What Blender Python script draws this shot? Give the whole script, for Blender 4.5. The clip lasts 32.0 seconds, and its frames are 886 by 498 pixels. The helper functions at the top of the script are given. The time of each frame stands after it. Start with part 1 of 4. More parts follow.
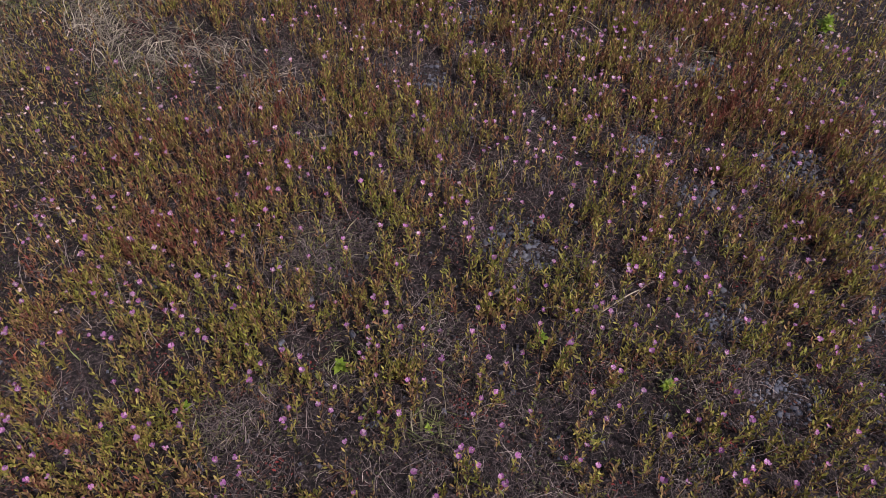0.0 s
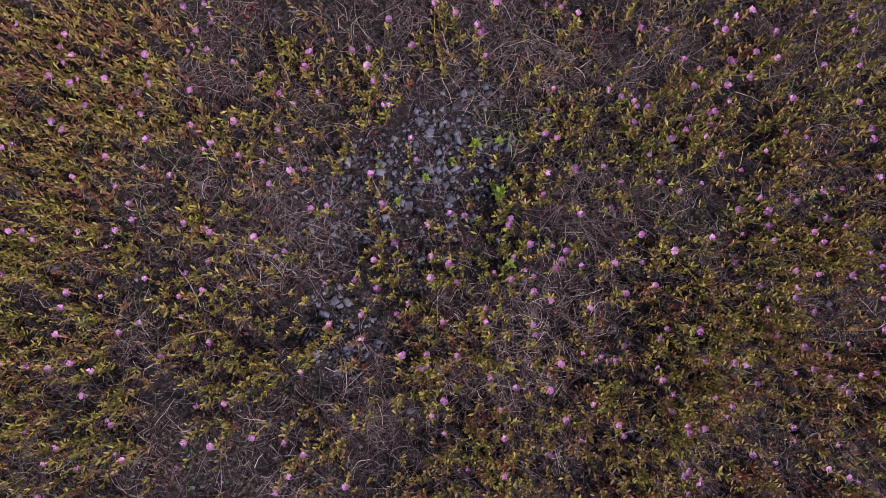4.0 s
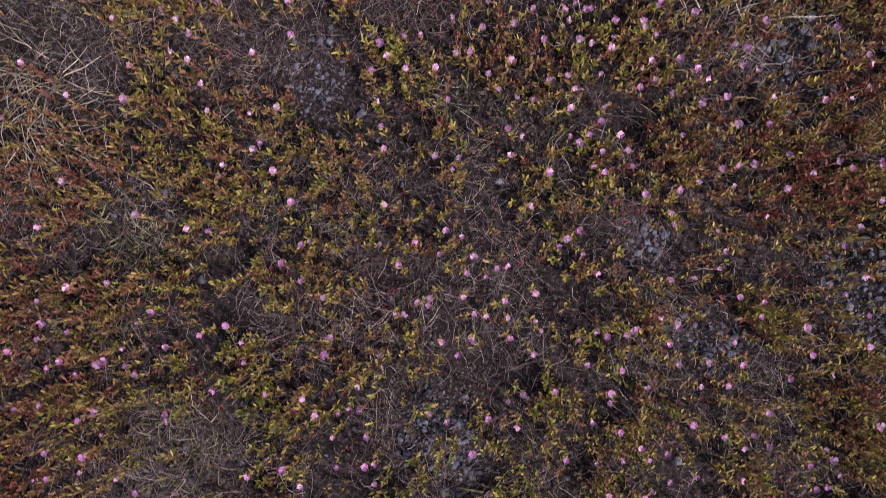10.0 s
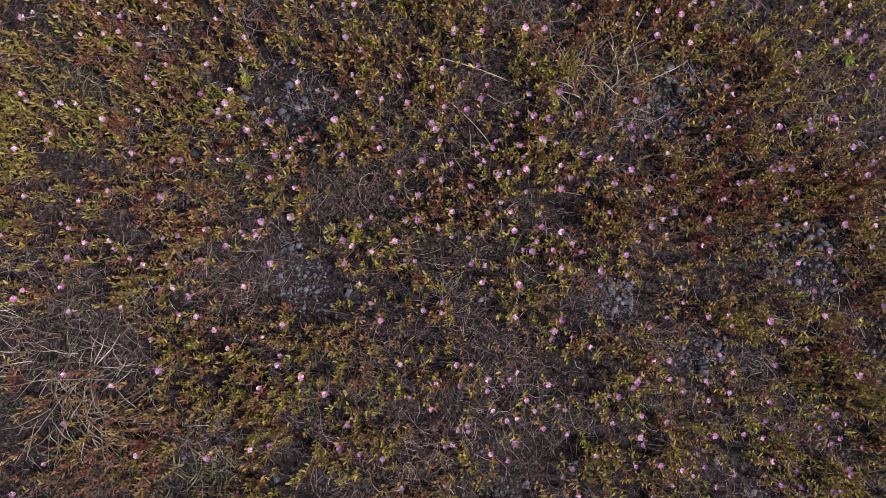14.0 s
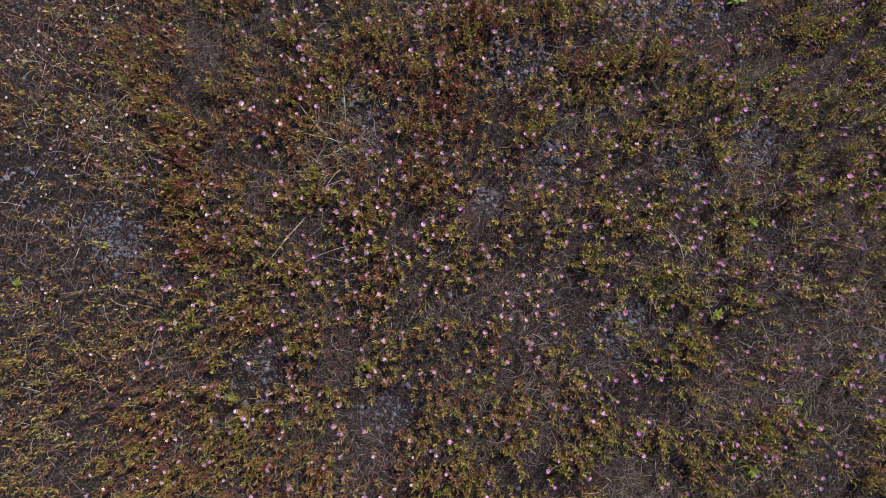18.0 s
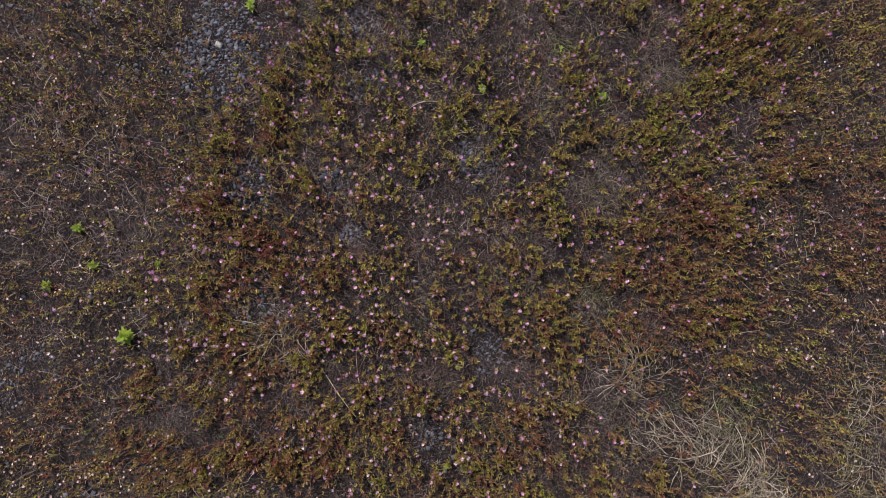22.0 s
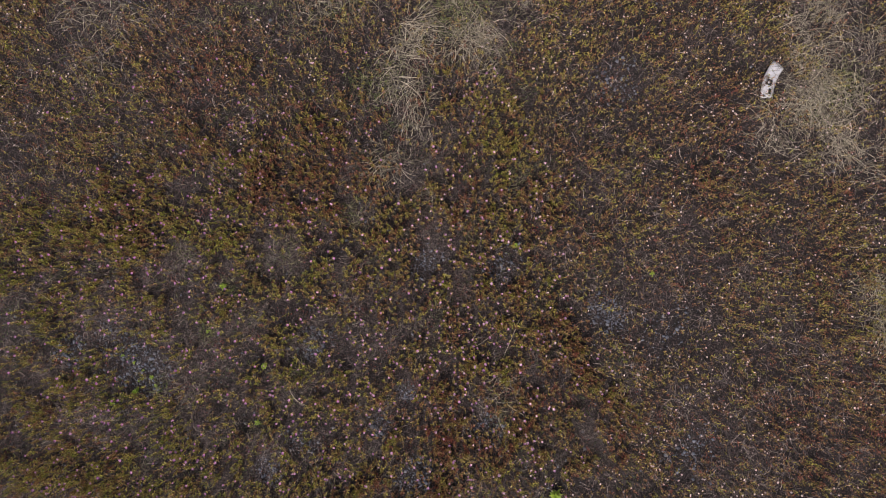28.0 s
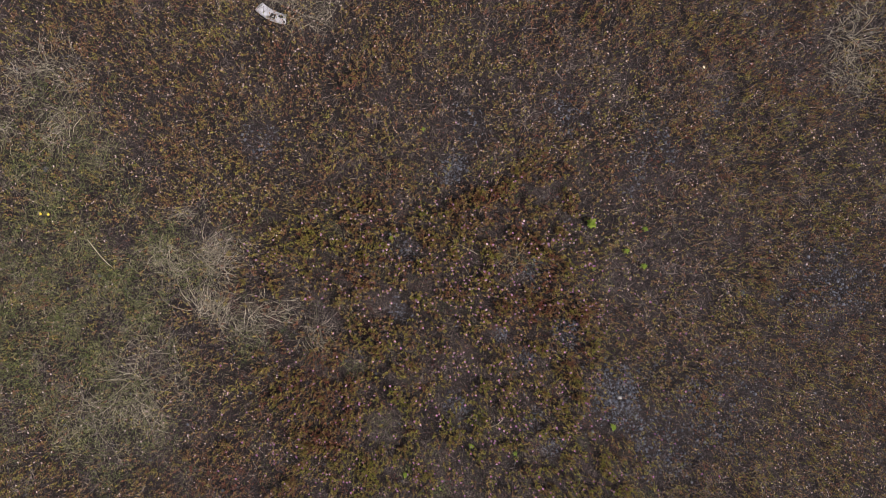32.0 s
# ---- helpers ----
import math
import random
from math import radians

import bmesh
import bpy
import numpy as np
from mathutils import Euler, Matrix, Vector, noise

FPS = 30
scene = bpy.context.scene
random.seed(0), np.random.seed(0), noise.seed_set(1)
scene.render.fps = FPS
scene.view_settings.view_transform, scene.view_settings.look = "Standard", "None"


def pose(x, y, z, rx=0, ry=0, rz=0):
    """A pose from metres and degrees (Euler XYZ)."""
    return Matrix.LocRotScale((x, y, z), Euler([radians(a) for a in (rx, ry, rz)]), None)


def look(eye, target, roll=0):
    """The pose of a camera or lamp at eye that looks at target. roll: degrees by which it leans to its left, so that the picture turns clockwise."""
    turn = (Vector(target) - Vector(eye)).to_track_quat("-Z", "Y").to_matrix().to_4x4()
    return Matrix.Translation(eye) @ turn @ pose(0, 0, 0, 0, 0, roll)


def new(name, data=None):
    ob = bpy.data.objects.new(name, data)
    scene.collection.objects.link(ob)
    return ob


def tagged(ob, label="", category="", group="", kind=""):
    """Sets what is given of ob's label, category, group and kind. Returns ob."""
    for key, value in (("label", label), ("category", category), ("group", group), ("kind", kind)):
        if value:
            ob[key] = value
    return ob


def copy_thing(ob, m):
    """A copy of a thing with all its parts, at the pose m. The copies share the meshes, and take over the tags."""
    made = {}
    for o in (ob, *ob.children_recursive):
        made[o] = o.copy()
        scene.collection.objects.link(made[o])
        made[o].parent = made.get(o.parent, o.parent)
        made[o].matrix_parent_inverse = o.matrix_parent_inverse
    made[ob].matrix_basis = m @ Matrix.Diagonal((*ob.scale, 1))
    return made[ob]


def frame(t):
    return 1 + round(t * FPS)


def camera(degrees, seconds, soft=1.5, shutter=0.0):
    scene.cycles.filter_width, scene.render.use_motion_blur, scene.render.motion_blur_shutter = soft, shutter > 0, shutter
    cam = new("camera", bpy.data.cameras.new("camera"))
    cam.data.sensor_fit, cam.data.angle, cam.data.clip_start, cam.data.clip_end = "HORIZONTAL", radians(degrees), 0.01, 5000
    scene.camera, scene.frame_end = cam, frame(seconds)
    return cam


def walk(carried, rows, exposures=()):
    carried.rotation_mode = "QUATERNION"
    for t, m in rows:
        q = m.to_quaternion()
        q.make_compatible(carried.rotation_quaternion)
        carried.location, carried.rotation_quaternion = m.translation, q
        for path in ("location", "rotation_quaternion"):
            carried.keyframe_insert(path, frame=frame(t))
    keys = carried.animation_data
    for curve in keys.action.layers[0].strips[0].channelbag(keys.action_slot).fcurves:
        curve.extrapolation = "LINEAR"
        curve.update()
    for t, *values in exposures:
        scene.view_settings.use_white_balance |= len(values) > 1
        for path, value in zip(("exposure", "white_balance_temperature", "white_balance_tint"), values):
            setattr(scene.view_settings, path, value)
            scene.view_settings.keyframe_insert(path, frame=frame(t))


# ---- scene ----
# ---- camera ----
cam = camera(64.5, 32.0, soft=0.6, shutter=0.15)
ROWS = [
    (0.0, -0.070, -0.047, 2.115, 39.40, -0.13, -0.14),
    (0.5, -0.055, -0.032, 2.110, 35.12, -0.10, -0.11),
    (1.0, -0.037, -0.021, 2.103, 30.64, -0.02, -0.08),
    (1.5, -0.022, -0.006, 2.102, 25.98, -0.09, -0.10),
    (2.0, -0.005, 0.000, 2.102, 21.02, -0.05, -0.08),
    (2.5, -0.006, -0.011, 2.089, 16.80, -0.15, -0.08),
    (3.0, 0.002, -0.005, 2.094, 11.96, 0.03, -0.06),
    (3.5, 0.002, -0.010, 2.094, 7.27, -0.02, -0.07),
    (4.0, 0.000, 0.000, 2.095, 2.66, -0.09, -0.05),
    (4.5, 0.006, 0.014, 2.092, 0.11, -0.10, -0.07),
    (5.0, 0.013, 0.033, 2.089, -1.23, -0.03, -0.06),
    (5.5, 0.021, 0.060, 2.088, -1.46, 0.12, -0.03),
    (6.0, 0.031, 0.113, 2.089, -1.10, 0.22, 0.01),
    (6.5, 0.041, 0.207, 2.090, -0.70, 0.15, 0.05),
    (7.0, 0.053, 0.347, 2.093, -0.34, -0.12, 0.09),
    (7.5, 0.085, 0.534, 2.087, 0.07, -0.16, 0.16),
    (8.0, 0.132, 0.788, 2.076, 0.17, -0.14, 0.25),
    (8.5, 0.166, 1.076, 2.065, 0.46, -0.16, 0.19),
    (9.0, 0.194, 1.489, 2.048, -0.69, 0.06, 0.06),
    (9.5, 0.220, 1.864, 2.042, 0.07, 0.09, -0.10),
    (10.0, 0.246, 2.268, 2.032, -0.26, 0.32, -0.54),
    (10.5, 0.264, 2.569, 2.039, -0.10, 0.28, -0.96),
    (11.0, 0.280, 2.638, 2.077, 0.23, 0.20, -1.54),
    (11.5, 0.286, 2.646, 2.145, 0.28, 0.11, -2.40),
    (12.0, 0.280, 2.629, 2.201, 0.47, -0.01, -4.65),
    (12.5, 0.283, 2.623, 2.237, 0.67, 0.05, -8.12),
    (13.0, 0.277, 2.647, 2.289, 0.68, -0.14, -11.98),
    (13.5, 0.293, 2.658, 2.335, 0.52, -0.30, -16.88),
    (14.0, 0.315, 2.639, 2.358, 0.79, -0.60, -23.47),
    (14.5, 0.344, 2.629, 2.379, 0.95, -0.92, -31.25),
    (15.0, 0.380, 2.606, 2.445, 1.19, -0.65, -39.24),
    (15.5, 0.422, 2.573, 2.552, 1.47, 0.11, -47.44),
    (16.0, 0.457, 2.537, 2.679, 1.78, 0.90, -55.88),
    (16.5, 0.474, 2.510, 2.805, 2.04, 1.21, -64.61),
    (17.0, 0.472, 2.492, 2.925, 2.27, 0.98, -73.63),
    (17.5, 0.478, 2.452, 3.049, 2.41, 1.04, -82.62),
    (18.0, 0.480, 2.436, 3.162, 2.31, 0.85, -91.60),
    (18.5, 0.469, 2.421, 3.277, 2.41, 0.74, -100.62),
    (19.0, 0.456, 2.408, 3.392, 2.12, 0.56, -109.74),
    (19.5, 0.422, 2.409, 3.509, 2.25, 0.31, -118.97),
    (20.0, 0.411, 2.400, 3.635, 1.97, 0.16, -128.16),
    (20.5, 0.413, 2.374, 3.759, 1.43, 0.01, -137.50),
    (21.0, 0.405, 2.364, 3.867, 1.18, -0.46, -147.07),
    (21.5, 0.373, 2.361, 3.976, 1.25, -0.86, -156.68),
    (22.0, 0.342, 2.335, 4.083, 1.22, -1.14, -166.36),
    (22.5, 0.314, 2.358, 4.192, 1.78, -1.27, -176.12),
    (23.0, 0.296, 2.371, 4.293, 1.86, -1.41, -185.75),
    (23.5, 0.271, 2.380, 4.399, 1.75, -1.67, -195.34),
    (24.0, 0.235, 2.401, 4.514, 1.84, -1.98, -204.99),
    (24.5, 0.195, 2.427, 4.638, 2.04, -2.06, -214.64),
    (25.0, 0.172, 2.459, 4.764, 2.54, -2.20, -224.39),
    (25.5, 0.158, 2.543, 4.886, 3.29, -1.68, -234.72),
    (26.0, 0.119, 2.616, 5.016, 3.39, -1.16, -245.15),
    (26.5, 0.060, 2.678, 5.152, 2.91, -0.65, -255.67),
    (27.0, 0.009, 2.731, 5.291, 2.30, -0.26, -266.26),
    (27.5, -0.004, 2.774, 5.427, 2.03, -0.08, -276.87),
    (28.0, 0.026, 2.810, 5.560, 2.17, -0.12, -287.52),
    (28.5, 0.056, 2.859, 5.688, 2.23, -0.19, -298.16),
    (29.0, 0.071, 2.913, 5.828, 2.10, -0.30, -308.95),
    (29.5, 0.050, 3.044, 5.974, 1.24, -0.27, -319.68),
    (30.0, 0.066, 3.133, 6.141, 0.62, -0.41, -330.36),
    (30.5, 0.043, 3.232, 6.310, -0.26, -1.02, -340.96),
    (31.0, 0.073, 3.282, 6.495, -0.54, -1.55, -351.62),
    (31.5, 0.091, 3.351, 6.677, -0.85, -2.28, -362.27),
    (32.0, 0.103, 3.416, 6.864, -0.97, -3.11, -372.79),
]
walk(cam, [(t, pose(x, y, z, rx, ry, rz)) for t, x, y, z, rx, ry, rz in ROWS],
     exposures=[(0.0, 0.03, 6280, 24), (4.0, 0.20, 6150, 35), (9.0, 0.28, 6300, 33), (13.0, 0.29, 6380, 25), (18.0, 0.30, 6420, 20), (24.0, 0.25, 6540, 16), (32.0, 0.26, 6620, 15)])

# ---- overcast daylight ----
world = bpy.data.worlds.new("world")
scene.world = world
world.use_nodes = True
wn = world.node_tree.nodes
sky = wn.new("ShaderNodeTexSky")
sky.sky_type = "NISHITA"
sky.sun_disc = False
sky.sun_elevation = radians(50.5)
sky.sun_rotation = radians(131.4)
sky.dust_density = 4.0
wn["Background"].inputs["Strength"].default_value = 0.08
world.node_tree.links.new(sky.outputs["Color"], wn["Background"].inputs["Color"])
sun = new("sun", bpy.data.lights.new("sun", "SUN"))
sun.data.energy = 3.1
sun.data.angle = radians(4)
sun.data.color = (1.0, 0.96, 0.9)
sun.matrix_world = look((3.4, -3.0, 5.5), (0, 0, 0))


# ---- materials ----
def nodes_of(mat):
    mat.use_nodes = True
    nt = mat.node_tree
    return nt, nt.nodes["Principled BSDF"]


def ramp_node(nt, stops):
    r = nt.nodes.new("ShaderNodeValToRGB")
    els = r.color_ramp.elements
    while len(els) < len(stops):
        els.new(0.5)
    for e, (p, c) in zip(els, stops):
        e.position, e.color = p, (*c, 1)
    return r


def place_noise(nt, size, detail=3.0, rough=0.55):
    """Noise over the true place in the world, one feature per size metres."""
    geo = nt.nodes.new("ShaderNodeNewGeometry")
    n = nt.nodes.new("ShaderNodeTexNoise")
    n.inputs["Scale"].default_value = 1.0 / size
    n.inputs["Detail"].default_value = detail
    n.inputs["Roughness"].default_value = rough
    nt.links.new(geo.outputs["Position"], n.inputs["Vector"])
    return n


def math_node(nt, op, a, b=0.0, clamp=False):
    m = nt.nodes.new("ShaderNodeMath")
    m.operation, m.use_clamp = op, clamp
    for k, v in enumerate((a, b)):
        if isinstance(v, (int, float)):
            m.inputs[k].default_value = v
        else:
            nt.links.new(v, m.inputs[k])
    return m.outputs[0]


def plant_material(name, stops, island=0.5, place=0.5, size=0.6, rough=0.6, through_light=0.25, per_object=False, grain=0.35, vary=0.5):
    """Leaf or stalk: colour by piece and by place, fine grain, some light through it."""
    mat = bpy.data.materials.new(name)
    nt, bsdf = nodes_of(mat)
    geo = nt.nodes.new("ShaderNodeNewGeometry")
    rnd = geo.outputs["Random Per Island"]
    if per_object:
        rnd = math_node(nt, "FRACT", math_node(nt, "ADD", rnd, nt.nodes.new("ShaderNodeObjectInfo").outputs["Random"]))
    big = place_noise(nt, size)
    spread = math_node(nt, "MULTIPLY_ADD", big.outputs["Fac"], 2.2 * place)
    spread.node.inputs[2].default_value = -0.6 * place
    v = math_node(nt, "ADD", math_node(nt, "MULTIPLY", rnd, island), spread, True)
    ramp = ramp_node(nt, stops)
    nt.links.new(v, ramp.inputs["Fac"])
    fine = place_noise(nt, 0.006, 2.0)
    dull = nt.nodes.new("ShaderNodeMix")
    dull.data_type, dull.blend_type = "RGBA", "MULTIPLY"
    dull.inputs["Factor"].default_value = grain
    fr = ramp_node(nt, [(0.3, (0.35, 0.33, 0.3)), (0.7, (1.25, 1.2, 1.15))])
    nt.links.new(fine.outputs["Fac"], fr.inputs["Fac"])
    nt.links.new(ramp.outputs["Color"], dull.inputs["A"])
    nt.links.new(fr.outputs["Color"], dull.inputs["B"])
    shade = nt.nodes.new("ShaderNodeMix")
    shade.data_type, shade.blend_type = "RGBA", "MULTIPLY"
    shade.inputs["Factor"].default_value = 1.0
    other = ramp_node(nt, [(0.0, (1 - vary, 1 - vary, 1 - vary)), (0.7, (1.0, 1.0, 1.0)), (1.0, (1 + 0.8 * vary, 1 + 0.75 * vary, 1 + 0.7 * vary))])
    nt.links.new(math_node(nt, "FRACT", math_node(nt, "MULTIPLY", geo.outputs["Random Per Island"], 37.7)), other.inputs["Fac"])
    nt.links.new(dull.outputs["Result"], shade.inputs["A"])
    nt.links.new(other.outputs["Color"], shade.inputs["B"])
    col = shade.outputs["Result"]
    nt.links.new(col, bsdf.inputs["Base Color"])
    bsdf.inputs["Roughness"].default_value = rough
    bsdf.inputs["Specular IOR Level"].default_value = 0.25
    if through_light:
        tr = nt.nodes.new("ShaderNodeBsdfTranslucent")
        nt.links.new(col, tr.inputs["Color"])
        mix = nt.nodes.new("ShaderNodeMixShader")
        mix.inputs["Fac"].default_value = through_light
        nt.links.new(bsdf.outputs[0], mix.inputs[1])
        nt.links.new(tr.outputs[0], mix.inputs[2])
        nt.links.new(mix.outputs[0], nt.nodes["Material Output"].inputs["Surface"])
    return mat


LEAF_STOPS = [(0.0, (0.14, 0.17, 0.05)), (0.30, (0.365, 0.365, 0.072)), (0.52, (0.425, 0.35, 0.095)),
              (0.70, (0.36, 0.22, 0.11)), (0.88, (0.30, 0.145, 0.09)), (1.0, (0.27, 0.085, 0.062))]


def leaf_material(name, rust=0.0):
    """Wildflower leaves: greener in the middle of the field, browner outwards, in drifts, by plant and by leaf."""
    mat = plant_material(name, LEAF_STOPS, 0.3, 0.0, 0.8, 0.6, 0.25, vary=0.6)
    nt = mat.node_tree
    ramp = next(n for n in nt.nodes if n.type == "VALTORGB" and len(n.color_ramp.elements) == 6)
    first = ramp.inputs["Fac"].links[0].from_socket
    drift, plant = place_noise(nt, 0.8, 2.0), place_noise(nt, 0.07, 1.0)
    sep = nt.nodes.new("ShaderNodeSeparateXYZ")
    nt.links.new(nt.nodes.new("ShaderNodeNewGeometry").outputs["Position"], sep.inputs[0])
    v = math_node(nt, "ADD", first, math_node(nt, "MULTIPLY", math_node(nt, "SUBTRACT", drift.outputs["Fac"], 0.5), 0.7))
    v = math_node(nt, "ADD", v, math_node(nt, "MULTIPLY", math_node(nt, "SUBTRACT", plant.outputs["Fac"], 0.5), 1.7))
    reach = math_node(nt, "ADD", math_node(nt, "ABSOLUTE", math_node(nt, "SUBTRACT", sep.outputs["X"], 0.2)), math_node(nt, "ABSOLUTE", math_node(nt, "SUBTRACT", sep.outputs["Y"], 0.3)))
    v = math_node(nt, "ADD", v, math_node(nt, "MULTIPLY", math_node(nt, "MINIMUM", reach, 3.4), 0.06))
    nt.links.new(math_node(nt, "ADD", v, 0.21 + rust, True), ramp.inputs["Fac"])
    return mat


M_LEAF = leaf_material("wildflower_leaf")
M_RUSTY = leaf_material("rusty_leaf", 0.19)
M_RUST = plant_material("withered_leaf", [(0, (0.15, 0.14, 0.06)), (0.2, (0.25, 0.19, 0.085)), (0.4, (0.26, 0.14, 0.08)), (0.6, (0.19, 0.09, 0.07)), (0.8, (0.31, 0.22, 0.17)), (1, (0.27, 0.06, 0.055))], 0.45, 0.55, 0.16, 0.6, 0.25)
M_STEM = plant_material("wildflower_stem", [(0, (0.13, 0.09, 0.035)), (0.5, (0.16, 0.06, 0.035)), (1, (0.2, 0.10, 0.06))], 0.7, 0.4, 0.5, 0.6, 0.0)
M_TWIG = plant_material("dead_stalk", [(0, (0.042, 0.032, 0.033)), (0.45, (0.105, 0.083, 0.083)), (0.75, (0.21, 0.170, 0.162)), (1, (0.44, 0.375, 0.335))], 0.8, 0.35, 0.2, 0.75, 0.0)
M_STRAW = plant_material("straw", [(0, (0.20, 0.165, 0.12)), (0.5, (0.42, 0.37, 0.28)), (1, (0.70, 0.63, 0.50))], 0.9, 0.25, 0.3, 0.55, 0.12)
M_GRASS = plant_material("green_grass", [(0, (0.09, 0.145, 0.035)), (0.45, (0.185, 0.225, 0.075)), (0.75, (0.30, 0.29, 0.14)), (1, (0.43, 0.38, 0.26))], 0.8, 0.4, 0.3, 0.5, 0.25)
M_WEED = plant_material("weed_leaf", [(0, (0.125, 0.205, 0.025)), (0.5, (0.185, 0.285, 0.035)), (1, (0.28, 0.375, 0.058))], 0.7, 0.4, 0.05, 0.45, 0.3, True, 0.25)
PETAL_STOPS = [(0, (0.38, 0.13, 0.35)), (0.45, (0.47, 0.21, 0.45)), (0.75, (0.57, 0.33, 0.53)), (1, (0.74, 0.58, 0.64))]


def petal_material():
    """Pink petals, fresher in the south of the field, paler towards the north."""
    mat = plant_material("pink_petal", PETAL_STOPS, 0.85, 0.3, 0.4, 0.55, 0.3, True, 0.15)
    nt = mat.node_tree
    ramp = next(n for n in nt.nodes if n.type == "VALTORGB" and len(n.color_ramp.elements) == 4)
    first = ramp.inputs["Fac"].links[0].from_socket
    sep = nt.nodes.new("ShaderNodeSeparateXYZ")
    nt.links.new(nt.nodes.new("ShaderNodeNewGeometry").outputs["Position"], sep.inputs[0])
    north = math_node(nt, "MINIMUM", math_node(nt, "MULTIPLY", math_node(nt, "SUBTRACT", sep.outputs["Y"], 2.5), 0.14), 0.15)
    nt.links.new(math_node(nt, "ADD", first, math_node(nt, "MAXIMUM", north, -0.25), True), ramp.inputs["Fac"])
    return mat


M_PETAL = petal_material()
M_LOW = plant_material("low_leaf", [(0, (0.06, 0.10, 0.03)), (0.40, (0.085, 0.115, 0.05)), (0.58, (0.13, 0.105, 0.06)), (0.8, (0.13, 0.06, 0.05)), (1, (0.25, 0.045, 0.04))], 0.4, 0.85, 0.16, 0.6, 0.15)
M_FADED = plant_material("faded_petal", [(0, (0.55, 0.32, 0.30)), (0.5, (0.74, 0.54, 0.52)), (1, (0.85, 0.74, 0.72))], 0.85, 0.3, 0.4, 0.6, 0.2, False, 0.2)
M_STAMEN = plant_material("stamen", [(0, (0.75, 0.66, 0.45)), (1, (0.85, 0.8, 0.6))], 0.8, 0.2, 0.1, 0.6, 0.0)
M_BUD = plant_material("bud", [(0, (0.45, 0.12, 0.16)), (0.6, (0.62, 0.26, 0.33)), (1, (0.66, 0.40, 0.36))], 0.9, 0.2, 0.3, 0.55, 0.15)
M_YELLOW = plant_material("yellow_petal", [(0, (0.7, 0.55, 0.05)), (1, (0.8, 0.65, 0.1))], 0.8, 0.2, 0.2, 0.5, 0.2)


def stone_material(name, stops, per_object):
    mat = bpy.data.materials.new(name)
    nt, bsdf = nodes_of(mat)
    if per_object:
        rnd = nt.nodes.new("ShaderNodeObjectInfo").outputs["Random"]
    else:
        rnd = nt.nodes.new("ShaderNodeNewGeometry").outputs["Random Per Island"]
    spots = place_noise(nt, 0.012, 5.0, 0.7)
    v = math_node(nt, "ADD", math_node(nt, "MULTIPLY", rnd, 0.75), math_node(nt, "MULTIPLY", spots.outputs["Fac"], 0.3), True)
    ramp = ramp_node(nt, stops)
    nt.links.new(v, ramp.inputs["Fac"])
    nt.links.new(ramp.outputs["Color"], bsdf.inputs["Base Color"])
    bsdf.inputs["Roughness"].default_value = 0.85
    bump = nt.nodes.new("ShaderNodeBump")
    bump.inputs["Strength"].default_value = 0.5
    bump.inputs["Distance"].default_value = 0.002
    nt.links.new(spots.outputs["Fac"], bump.inputs["Height"])
    nt.links.new(bump.outputs["Normal"], bsdf.inputs["Normal"])
    return mat


ROCK_STOPS = [(0.0, (0.04, 0.043, 0.055)), (0.45, (0.10, 0.109, 0.14)), (0.85, (0.165, 0.178, 0.215)), (1.0, (0.23, 0.235, 0.25))]
M_GRAVEL = stone_material("gravel", ROCK_STOPS, False)
M_STONE = stone_material("loose_stone", [(0.0, (0.035, 0.038, 0.045)), (0.5, (0.085, 0.09, 0.106)), (1.0, (0.19, 0.198, 0.215))], True)
M_PALE = stone_material("pale_stone", [(0, (0.24, 0.235, 0.225)), (1, (0.40, 0.39, 0.37))], True)


def fibre_noise(nt, angle, length, width):
    """Streaks like fallen stalks that run one way, a little wavy."""
    geo = nt.nodes.new("ShaderNodeNewGeometry")
    bend = place_noise(nt, 0.12, 1.0)
    mul = nt.nodes.new("ShaderNodeVectorMath")
    mul.operation = "SCALE"
    mul.inputs["Scale"].default_value = 0.10
    nt.links.new(bend.outputs["Color"], mul.inputs[0])
    add = nt.nodes.new("ShaderNodeVectorMath")
    nt.links.new(geo.outputs["Position"], add.inputs[0])
    nt.links.new(mul.outputs[0], add.inputs[1])
    turn = nt.nodes.new("ShaderNodeVectorRotate")
    turn.rotation_type = "Z_AXIS"
    turn.inputs["Angle"].default_value = angle
    nt.links.new(add.outputs[0], turn.inputs["Vector"])
    size = nt.nodes.new("ShaderNodeVectorMath")
    size.operation = "MULTIPLY"
    size.inputs[1].default_value = (1 / length, 1 / width, 1 / length)
    nt.links.new(turn.outputs[0], size.inputs[0])
    n = nt.nodes.new("ShaderNodeTexNoise")
    n.inputs["Scale"].default_value = 1.0
    n.inputs["Detail"].default_value = 2.0
    nt.links.new(size.outputs[0], n.inputs["Vector"])
    return n.outputs["Fac"]


